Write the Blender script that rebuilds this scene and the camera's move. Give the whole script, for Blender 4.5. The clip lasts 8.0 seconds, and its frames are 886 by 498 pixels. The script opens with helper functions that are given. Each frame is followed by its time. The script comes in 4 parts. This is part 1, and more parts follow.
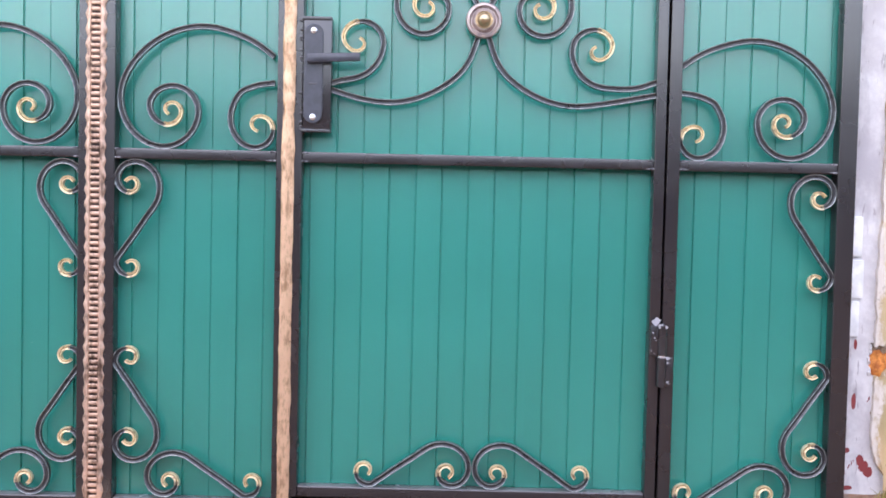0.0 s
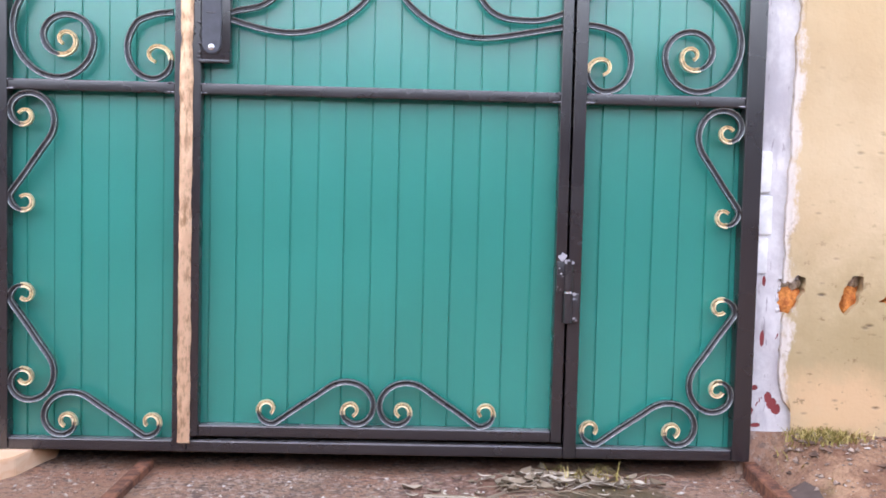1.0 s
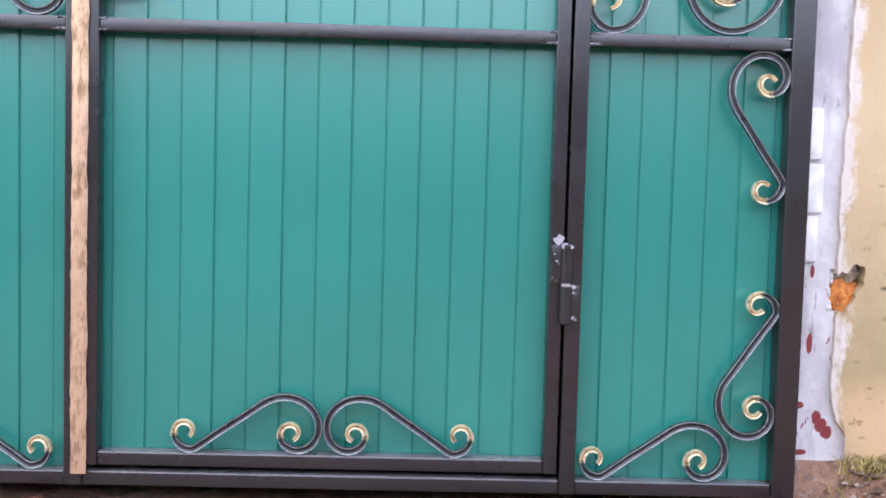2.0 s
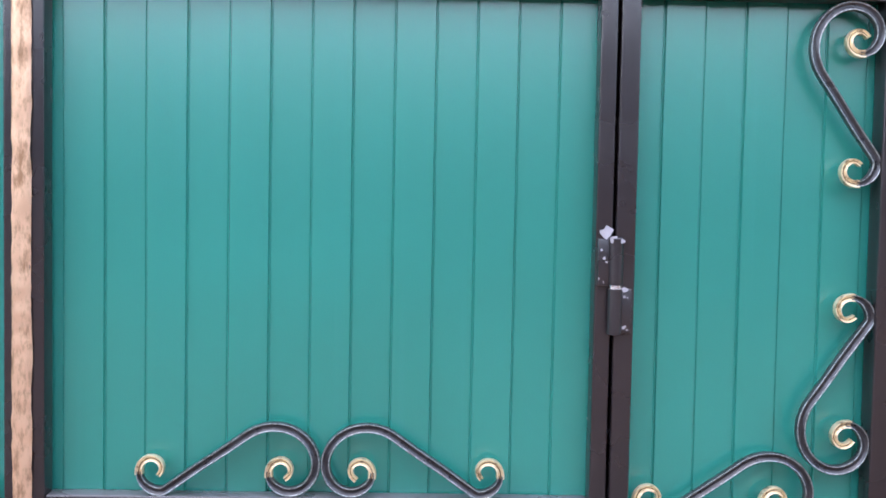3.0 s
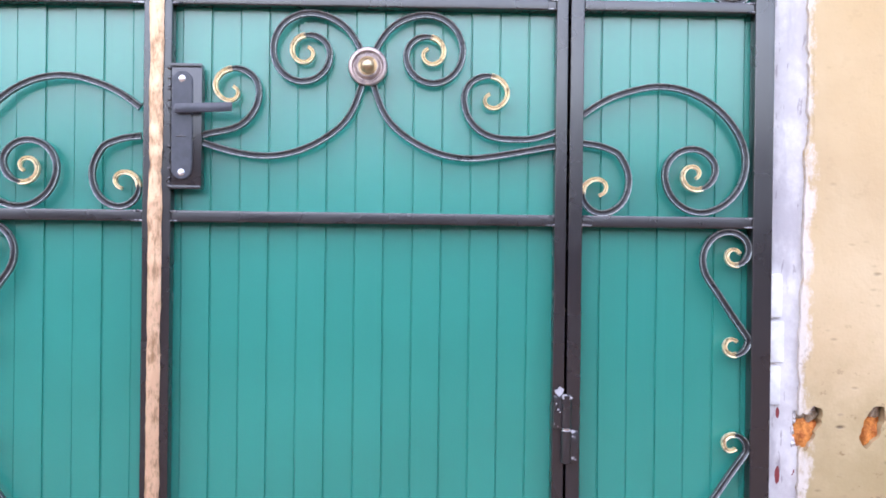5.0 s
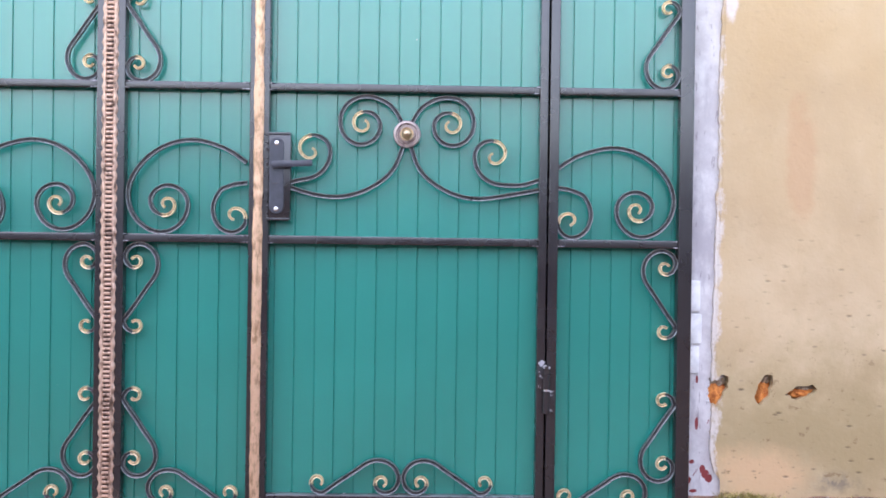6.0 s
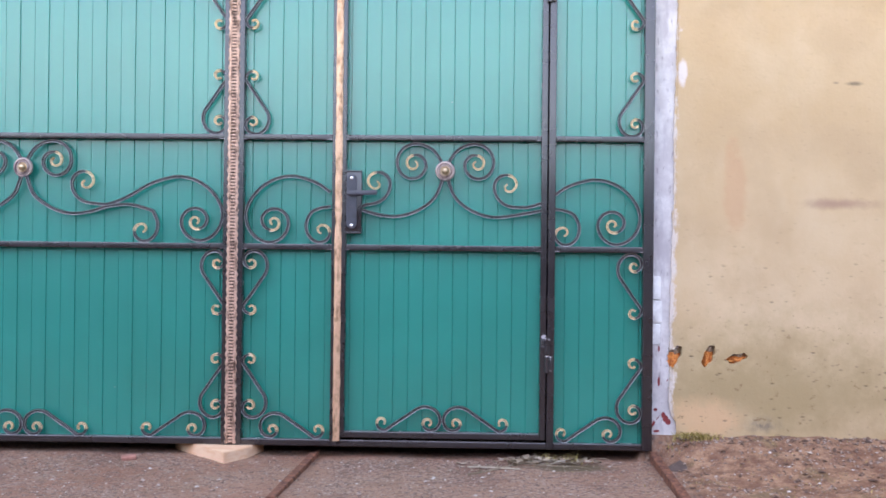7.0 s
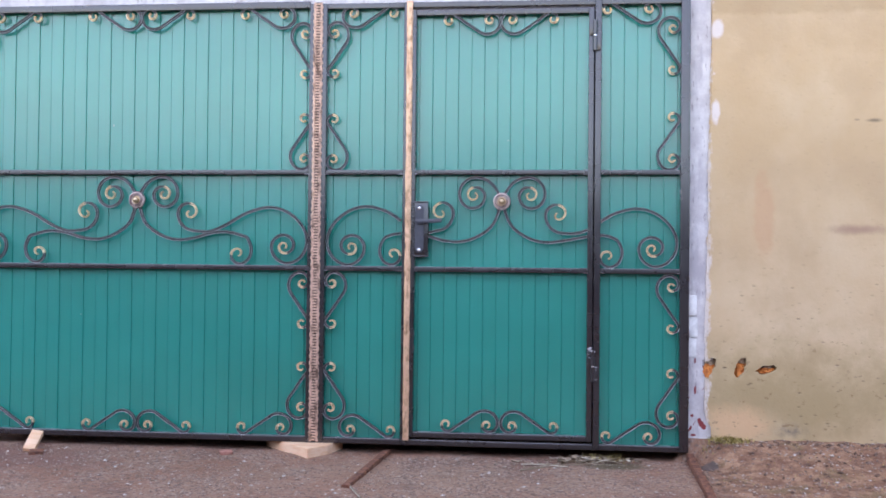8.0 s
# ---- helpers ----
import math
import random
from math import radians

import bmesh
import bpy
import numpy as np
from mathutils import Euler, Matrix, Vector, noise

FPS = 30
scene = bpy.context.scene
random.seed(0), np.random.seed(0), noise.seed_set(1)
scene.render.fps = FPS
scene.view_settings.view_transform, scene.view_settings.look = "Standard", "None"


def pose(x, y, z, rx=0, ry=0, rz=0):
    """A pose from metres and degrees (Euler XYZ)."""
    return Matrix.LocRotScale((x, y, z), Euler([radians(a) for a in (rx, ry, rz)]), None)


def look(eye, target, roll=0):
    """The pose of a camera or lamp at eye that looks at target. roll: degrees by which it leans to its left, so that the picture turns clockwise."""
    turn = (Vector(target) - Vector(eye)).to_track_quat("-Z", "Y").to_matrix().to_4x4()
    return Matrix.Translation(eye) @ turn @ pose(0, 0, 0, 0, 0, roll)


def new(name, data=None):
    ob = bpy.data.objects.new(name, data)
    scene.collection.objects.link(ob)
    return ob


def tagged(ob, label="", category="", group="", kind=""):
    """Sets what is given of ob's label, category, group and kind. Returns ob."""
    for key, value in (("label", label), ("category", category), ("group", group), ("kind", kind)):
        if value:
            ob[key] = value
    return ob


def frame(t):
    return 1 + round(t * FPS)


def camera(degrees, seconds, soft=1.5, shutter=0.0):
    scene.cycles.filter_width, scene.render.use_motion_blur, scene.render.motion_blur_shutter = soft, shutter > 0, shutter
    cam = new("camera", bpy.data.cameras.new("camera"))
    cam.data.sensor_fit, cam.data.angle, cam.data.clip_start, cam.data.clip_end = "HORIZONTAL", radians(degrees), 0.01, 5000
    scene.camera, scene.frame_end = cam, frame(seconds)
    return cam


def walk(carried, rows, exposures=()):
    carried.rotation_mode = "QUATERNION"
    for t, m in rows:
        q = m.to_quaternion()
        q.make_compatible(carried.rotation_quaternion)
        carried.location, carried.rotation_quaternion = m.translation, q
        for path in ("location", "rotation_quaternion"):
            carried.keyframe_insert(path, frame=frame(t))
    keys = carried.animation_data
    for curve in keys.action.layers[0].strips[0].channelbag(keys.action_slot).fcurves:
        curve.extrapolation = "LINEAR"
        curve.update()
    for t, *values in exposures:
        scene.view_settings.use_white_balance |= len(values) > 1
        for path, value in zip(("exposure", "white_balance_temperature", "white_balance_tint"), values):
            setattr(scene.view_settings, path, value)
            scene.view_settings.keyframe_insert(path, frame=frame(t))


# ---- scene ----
cam = camera(44.0, 8.0, 1.7)
PATH = [
    (0, (0.321, -2.427, 0.8), (0.317, -0.429, 0.712), 1.3),
    (0.5, (0.393, -2.382, 0.75), (0.397, -0.384, 0.649), 1.3),
    (1, (0.465, -2.391, 0.708), (0.519, -0.396, 0.58), 1.4),
    (1.2, (0.546, -2.372, 0.676), (0.578, -0.376, 0.553), 1.4),
    (2.3, (0.539, -1.71, 0.642), (0.609, 0.284, 0.498), 1.5),
    (2.5, (0.522, -1.638, 0.633), (0.602, 0.355, 0.482), 1.4),
    (3, (0.522, -1.552, 0.601), (0.572, 0.444, 0.491), 1.1),
    (3.5, (0.512, -1.563, 0.684), (0.546, 0.433, 0.569), 0.7),
    (4, (0.515, -1.649, 0.764), (0.532, 0.35, 0.701), 0.7),
    (4.5, (0.494, -1.858, 0.804), (0.54, 0.142, 0.791), 0.7),
    (4.7, (0.507, -1.992, 0.82), (0.548, 0.008, 0.813), 0.7),
    (5.8, (0.466, -2.961, 0.872), (0.507, -0.962, 0.864), 0.7),
    (6, (0.448, -3.159, 0.886), (0.483, -1.16, 0.875), 0.8),
    (6.5, (0.468, -3.7, 0.896), (0.458, -1.7, 0.889), 0.7),
    (7, (0.527, -4.367, 0.858), (0.464, -2.368, 0.871), 0.6),
    (7.5, (0.623, -4.8, 0.851), (0.486, -2.805, 0.877), 0.6),
    (8, (0.686, -4.921, 0.88), (0.462, -2.934, 0.921), 0.6),
]

EXPOSURES = [(t, stops, kelvin, 22) for t, stops, kelvin in ((0.0, 2.03, 7620), (1.0, 2.10, 7620), (2.5, 2.04, 7280), (3.5, 2.20, 7230), (4.5, 2.26, 7250), (6.0, 1.83, 7130), (6.5, 1.70, 7080), (7.0, 1.69, 7000), (8.0, 1.49, 6800))]
walk(cam, [(t, look(eye, target, roll)) for t, eye, target, roll in PATH], EXPOSURES)

# ---------------------------------------------------------------- light
world = bpy.data.worlds.new("overcast_sky")
scene.world = world
world.use_nodes = True
wn, wl = world.node_tree.nodes, world.node_tree.links
sky = wn.new("ShaderNodeTexSky")
sky.sky_type = "NISHITA"
sky.sun_disc = False
sky.sun_elevation = radians(48)
sky.sun_rotation = radians(200)
sky.air_density, sky.dust_density, sky.ozone_density = 1.2, 0.4, 4.6
wn["Background"].inputs["Strength"].default_value = 0.15
wl.new(sky.outputs[0], wn["Background"].inputs["Color"])

sun_data = bpy.data.lights.new("sun", "SUN")
sun_data.energy, sun_data.angle, sun_data.color = 0.72, radians(130), (1.0, 0.89, 0.74)
sun = new("sun", sun_data)
sun.matrix_world = look((-2.5, -6.0, 8.5), (0, 0, 0.5))


# ---------------------------------------------------------------- materials
class Nodes:
    """Short-hand for building one node material."""

    def __init__(self, name, rough=0.5, metal=0.0, colour=(0.5, 0.5, 0.5)):
        self.mat = bpy.data.materials.new(name)
        self.mat.use_nodes = True
        self.tree = self.mat.node_tree
        self.bsdf = self.tree.nodes["Principled BSDF"]
        self.bsdf.inputs["Roughness"].default_value = rough
        self.bsdf.inputs["Metallic"].default_value = metal
        self.bsdf.inputs["Base Color"].default_value = (*colour, 1)
        self.coord = self.tree.nodes.new("ShaderNodeTexCoord")
        self.space = self.coord.outputs["Object"]

    def link(self, a, b):
        self.tree.links.new(a, b)

    def value(self, socket, v):
        if hasattr(v, "links"):
            self.link(v, socket)
        else:
            socket.default_value = v

    def world_space(self):
        g = self.tree.nodes.new("ShaderNodeNewGeometry")
        self.space = g.outputs["Position"]

    def stretch(self, sx, sy, sz):
        m = self.tree.nodes.new("ShaderNodeMapping")
        m.inputs["Scale"].default_value = (sx, sy, sz)
        self.link(self.space, m.inputs["Vector"])
        return m.outputs[0]

    def noise(self, scale, detail=4.0, rough=0.6, space=None, distort=0.0):
        n = self.tree.nodes.new("ShaderNodeTexNoise")
        n.inputs["Scale"].default_value = scale
        n.inputs["Detail"].default_value = detail
        n.inputs["Roughness"].default_value = rough
        n.inputs["Distortion"].default_value = distort
        self.link(space or self.space, n.inputs["Vector"])
        return n.outputs["Fac"]

    def cells(self, scale, feature="F1", space=None):
        n = self.tree.nodes.new("ShaderNodeTexVoronoi")
        n.feature = feature
        n.inputs["Scale"].default_value = scale
        self.link(space or self.space, n.inputs["Vector"])
        return n.outputs["Distance"]

    def ramp(self, fac, lo, hi, a=0.0, b=1.0):
        n = self.tree.nodes.new("ShaderNodeMapRange")
        n.interpolation_type = "SMOOTHSTEP"
        for key, v in (("From Min", lo), ("From Max", hi), ("To Min", a), ("To Max", b)):
            n.inputs[key].default_value = v
        self.link(fac, n.inputs["Value"])
        return n.outputs["Result"]

    def math(self, op, a, b=0.0):
        n = self.tree.nodes.new("ShaderNodeMath")
        n.operation = op
        self.value(n.inputs[0], a)
        self.value(n.inputs[1], b)
        return n.outputs[0]

    def mix(self, fac, a, b):
        n = self.tree.nodes.new("ShaderNodeMix")
        n.data_type = "RGBA"
        self.value(n.inputs["Factor"], fac)
        for socket, v in ((n.inputs["A"], a), (n.inputs["B"], b)):
            if isinstance(v, tuple):
                socket.default_value = (*v, 1)
            else:
                self.link(v, socket)
        return n.outputs["Result"]

    def blot(self, x, z, wx, wz, wobble, inner=0.6, outer=1.15):
        """A soft-edged elliptical stain at a place on a wall: 1 inside, 0 outside."""
        s = self.tree.nodes.new("ShaderNodeSeparateXYZ")
        self.link(self.space, s.inputs[0])
        dx = self.math("DIVIDE", self.math("SUBTRACT", s.outputs["X"], x), wx)
        dz = self.math("DIVIDE", self.math("SUBTRACT", s.outputs["Z"], z), wz)
        r = self.math("SQRT", self.math("ADD", self.math("MULTIPLY", dx, dx), self.math("MULTIPLY", dz, dz)))
        r = self.math("ADD", r, self.math("MULTIPLY", self.math("SUBTRACT", wobble, 0.5), 1.6))
        return self.ramp(r, inner, outer, 1.0, 0.0)

    def ground_blot(self, x, y, wx, wy, wobble):
        """A soft-edged stain at a place on the ground."""
        s = self.tree.nodes.new("ShaderNodeSeparateXYZ")
        self.link(self.space, s.inputs[0])
        dx = self.math("DIVIDE", self.math("SUBTRACT", s.outputs["X"], x), wx)
        dy = self.math("DIVIDE", self.math("SUBTRACT", s.outputs["Y"], y), wy)
        r = self.math("SQRT", self.math("ADD", self.math("MULTIPLY", dx, dx), self.math("MULTIPLY", dy, dy)))
        r = self.math("ADD", r, self.math("MULTIPLY", self.math("SUBTRACT", wobble, 0.5), 1.8))
        return self.ramp(r, 0.4, 1.2, 1.0, 0.0)

    def colour(self, c):
        self.value(self.bsdf.inputs["Base Color"], c)

    def rough(self, r):
        self.value(self.bsdf.inputs["Roughness"], r)

    def bump(self, height, strength=0.3, distance=0.002):
        n = self.tree.nodes.new("ShaderNodeBump")
        n.inputs["Strength"].default_value = strength
        n.inputs["Distance"].default_value = distance
        self.link(height, n.inputs["Height"])
        self.link(n.outputs[0], self.bsdf.inputs["Normal"])


def green_sheet():
    n = Nodes("green_polymer_coated_steel", 0.265)
    n.world_space()
    big = n.noise(1.3, 3.0)
    streak = n.noise(1.0, 4.0, 0.6, n.stretch(45.0, 1.0, 1.2))
    base = n.mix(n.ramp(big, 0.3, 0.7), (0.002, 0.222, 0.170), (0.003, 0.256, 0.200))
    base = n.mix(n.ramp(streak, 0.55, 0.8, 0.0, 0.25), base, (0.008, 0.26, 0.215))
    speck = n.ramp(n.cells(26.0), 0.0, 0.07, 1.0, 0.0)
    sparse = n.ramp(n.noise(6.0, 2.0), 0.64, 0.67)
    n.colour(n.mix(n.math("MULTIPLY", speck, sparse), base, (0.35, 0.6, 0.52)))
    n.bsdf.inputs["Specular IOR Level"].default_value = 0.68
    n.bsdf.inputs["IOR"].default_value = 1.66
    n.bump(n.noise(9.0, 2.0, 0.5, n.stretch(1.0, 1.0, 0.35)), 0.12, 0.004)
    return n.mat


def black_paint():
    n = Nodes("black_gloss_enamel_on_steel", 0.33)
    n.bsdf.inputs["Specular IOR Level"].default_value = 1.0
    n.world_space()
    dust = n.noise(35.0, 5.0, 0.7)
    c = n.mix(n.ramp(dust, 0.5, 0.8, 0.0, 0.1), (0.020, 0.016, 0.018), (0.052, 0.045, 0.048))
    # Paler upward faces: dust, plus top-edge highlights painted into the colour.
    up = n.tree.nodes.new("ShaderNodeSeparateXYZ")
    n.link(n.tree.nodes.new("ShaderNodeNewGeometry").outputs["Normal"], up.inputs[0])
    dust_glint = n.math("MULTIPLY", n.ramp(up.outputs["Z"], 0.45, 0.9, 0.0, 0.36), n.ramp(n.noise(5.0, 3.0), 0.3, 0.6, 0.6, 1.0))
    c = n.mix(dust_glint, c, (0.42, 0.40, 0.41))
    chip = n.math("MULTIPLY", n.ramp(n.cells(120.0), 0.0, 0.16, 1.0, 0.0), n.ramp(n.noise(11.0, 3.0), 0.66, 0.70))
    n.colour(n.mix(chip, c, (0.5, 0.48, 0.47)))
    n.rough(n.ramp(n.noise(4.0), 0.3, 0.7, 0.22, 0.32))
    n.bump(n.noise(22.0, 2.0), 0.05, 0.001)
    return n.mat


def scroll_paint():
    n = Nodes("graphite_black_enamel_on_wrought_iron", 0.3)
    n.world_space()
    n.bsdf.inputs["Specular IOR Level"].default_value = 0.8
    n.colour(n.mix(n.ramp(n.noise(60.0, 5.0, 0.7), 0.40, 0.75), (0.020, 0.020, 0.023), (0.055, 0.056, 0.060)))
    n.rough(n.ramp(n.noise(40.0), 0.3, 0.7, 0.26, 0.40))
    n.bump(n.noise(160.0, 3.0), 0.2, 0.001)
    return n.mat


def ridge_paint():
    """Rubbed graphite paint on the bars' raised edges, paled to paint in their highlights."""
    n = Nodes("rubbed_graphite_edge_glint", 0.36, 0.6)
    n.world_space()
    rub = n.noise(260.0, 4.0, 0.7)
    n.colour(n.mix(n.ramp(rub, 0.36, 0.58), (0.13, 0.14, 0.14), (0.36, 0.40, 0.39)))
    n.rough(n.ramp(rub, 0.3, 0.7, 0.48, 0.32))
    n.bump(rub, 0.3, 0.001)
    return n.mat


def bare_weld():
    n = Nodes("scratched_bare_steel", 0.4, 0.7)
    n.world_space()
    n.colour(n.mix(n.ramp(n.noise(120.0), 0.4, 0.6), (0.03, 0.03, 0.035), (0.40, 0.39, 0.41)))
    n.bump(n.noise(250.0), 0.6, 0.002)
    return n.mat


def gilt():
    n = Nodes("pale_gold_patina", 0.38, 0.55)
    n.world_space()
    rub = n.noise(90.0, 4.0, 0.7)
    n.colour(n.mix(n.ramp(rub, 0.30, 0.50), (0.26, 0.175, 0.09), (0.90, 0.74, 0.48)))
    n.bump(rub, 0.3, 0.001)
    return n.mat


def bronze(name, dark, light, lo, hi, scale=38.0, along=0.45):
    n = Nodes(name, 0.42, 0.5)
    n.world_space()
    coarse = n.noise(scale, 5.0, 0.7, n.stretch(1.0, 1.0, along))
    n.colour(n.mix(n.ramp(coarse, lo, hi), dark, light))
    n.rough(n.ramp(coarse, 0.3, 0.7, 0.55, 0.35))
    n.bump(coarse, 0.5, 0.003)
    return n.mat


def plaster():
    n = Nodes("weathered_ochre_plaster", 0.92)
    n.world_space()
    big, mid, fine = n.noise(1.1, 5.0, 0.6), n.noise(5.0, 6.0, 0.7), n.noise(70.0, 4.0)
    run = n.noise(1.6, 4.0, 0.6, n.stretch(1.6, 1.0, 0.8))
    c = n.mix(n.ramp(big, 0.32, 0.68), (0.545, 0.380, 0.205), (0.655, 0.492, 0.298))
    c = n.mix(n.ramp(run, 0.45, 0.8, 0.0, 0.35), c, (0.660, 0.555, 0.385))
    c = n.mix(n.ramp(n.noise(2.8, 4.0, 0.55), 0.48, 0.66, 0.0, 0.55), c, (0.500, 0.352, 0.198))
    wob = n.noise(9.0, 5.0, 0.7)
    c = n.mix(n.math("MULTIPLY", n.blot(1.65, 0.34, 0.85, 0.26, wob, 0.1, 1.5), 0.8), c, (0.360, 0.267, 0.125))
    c = n.mix(n.math("MULTIPLY", n.blot(1.44, 0.22, 0.17, 0.085, wob, 0.35, 1.3), 0.85), c, (0.680, 0.439, 0.240))
    c = n.mix(n.math("MULTIPLY", n.blot(1.66, 0.20, 0.08, 0.035, wob, -0.2, 1.3), n.ramp(n.noise(30.0, 5.0, 0.7), 0.4, 0.6, 0.15, 0.9)), c, (0.160, 0.138, 0.116))
    c = n.mix(n.math("MULTIPLY", n.blot(1.957, 1.082, 0.14, 0.022, wob, 0.1, 1.5), 0.6), c, (0.300, 0.162, 0.125))
    c = n.mix(n.math("MULTIPLY", n.blot(1.55, 1.12, 0.05, 0.20, wob), 0.35), c, (0.550, 0.286, 0.151))
    c = n.mix(n.math("MULTIPLY", n.blot(2.015, 1.560, 0.030, 0.008, wob, 0.1, 1.4), 0.8), c, (0.160, 0.124, 0.080))
    c = n.mix(n.math("MULTIPLY", n.blot(1.945, 1.563, 0.012, 0.005, wob, 0.1, 1.4), 0.6), c, (0.200, 0.150, 0.100))
    for bx, bz, wx, wz in ((1.338, 1.60, 0.020, 0.055), (1.345, 1.97, 0.03, 0.04)):
        c = n.mix(n.math("MULTIPLY", n.blot(bx, bz, wx, wz, wob), 0.75), c, (0.760, 0.716, 0.690))
    s = n.tree.nodes.new("ShaderNodeSeparateXYZ")
    n.link(n.space, s.inputs[0])
    band = n.ramp(n.math("ADD", s.outputs["Z"], n.math("MULTIPLY", n.math("SUBTRACT", wob, 0.5), 0.06)), 2.025, 2.05, 0.0, 0.45)
    c = n.mix(band, c, (0.420, 0.286, 0.151))
    wash = n.ramp(n.math("ADD", s.outputs["X"], n.math("MULTIPLY", n.math("SUBTRACT", n.noise(22.0, 5.0, 0.7, n.stretch(1.0, 1.0, 0.6)), 0.5), 0.11)), 1.322, 1.300, 0.0, 0.85)
    c = n.mix(wash, c, (0.720, 0.659, 0.596))
    pits = n.math("MULTIPLY", n.ramp(s.outputs["Z"], 1.1, 0.5, 0.12, 1.0), n.math("MULTIPLY", n.ramp(n.cells(17.0, space=n.stretch(0.75, 1.0, 1.7)), 0.0, 0.17, 1.0, 0.0), n.ramp(n.noise(4.0, 3.0), 0.40, 0.50)))
    dashes = n.math("MULTIPLY", n.ramp(s.outputs["Z"], 0.95, 0.5, 0.15, 0.9), n.math("MULTIPLY", n.ramp(n.cells(30.0, space=n.stretch(0.6, 1.0, 1.5)), 0.0, 0.21, 1.0, 0.0), n.ramp(n.noise(8.0, 3.0), 0.46, 0.54)))
    scrape = n.math("MULTIPLY", n.ramp(n.noise(26.0, 5.0, 0.65, n.stretch(0.9, 1.0, 1.15)), 0.61, 0.66), n.ramp(s.outputs["Z"], 0.80, 0.35, 0.08, 0.8))
    c = n.mix(scrape, c, (0.270, 0.177, 0.089))
    c = n.mix(n.math("MULTIPLY", pits, 0.8), c, (0.150, 0.105, 0.067))
    c = n.mix(n.math("MULTIPLY", dashes, 0.75), c, (0.120, 0.080, 0.055))
    n.colour(c)
    relief = n.math("ADD", n.math("MULTIPLY", mid, 1.2), n.math("SUBTRACT", n.math("MULTIPLY", fine, 0.35), pits))
    n.bump(relief, 0.45, 0.006)
    return n.mat


def limewash():
    n = Nodes("flaking_white_limewash_over_red", 0.85)
    n.world_space()
    mid, fine = n.noise(9.0, 6.0, 0.7), n.noise(60.0, 5.0)
    c = n.mix(n.ramp(mid, 0.35, 0.7), (0.55, 0.52, 0.52), (0.75, 0.73, 0.715))
    grey = n.noise(6.0, 5.0, 0.6, n.stretch(2.0, 1.0, 0.6))
    c = n.mix(n.ramp(grey, 0.50, 0.62, 0.0, 0.6), c, (0.42, 0.39, 0.41))
    crack = n.ramp(n.noise(34.0, 4.0, 0.6, n.stretch(2.2, 1.0, 0.4)), 0.61, 0.66, 0.0, 0.55)
    c = n.mix(crack, c, (0.22, 0.17, 0.18))
    flake = n.noise(17.0, 4.0, 0.55, n.stretch(1.6, 1.0, 0.75))
    s = n.tree.nodes.new("ShaderNodeSeparateXYZ")
    n.link(n.space, s.inputs[0])
    low = n.ramp(s.outputs["Z"], 0.75, 0.15, 0.0, 0.12)
    flaked = n.ramp(n.math("ADD", flake, low), 0.735, 0.75)
    edge = n.noise(38.0, 4.0, 0.6)
    for bx, bz, wx, wz in ((1.277, 0.230, 0.009, 0.015), (1.285, 0.216, 0.012, 0.014), (1.295, 0.203, 0.011, 0.013), (1.246, 0.253, 0.009, 0.007), (1.258, 0.366, 0.005, 0.020), (1.257, 0.494, 0.004, 0.011), (1.250, 0.166, 0.012, 0.006)):
        flaked = n.math("MAXIMUM", flaked, n.blot(bx, bz, wx, wz, edge, 0.8, 1.0))
    c = n.mix(flaked, c, (0.27, 0.045, 0.045))
    n.colour(c)
    n.bump(n.math("SUBTRACT", n.math("ADD", mid, n.math("MULTIPLY", fine, 0.3)), flaked), 0.5, 0.004)
    return n.mat


def brick_red():
    n = Nodes("broken_orange_brick", 0.9)
    n.world_space()
    f = n.noise(55.0, 5.0, 0.7)
    n.colour(n.mix(n.ramp(f, 0.3, 0.7), (0.42, 0.10, 0.025), (0.85, 0.33, 0.08)))
    n.bump(f, 0.8, 0.006)
    return n.mat


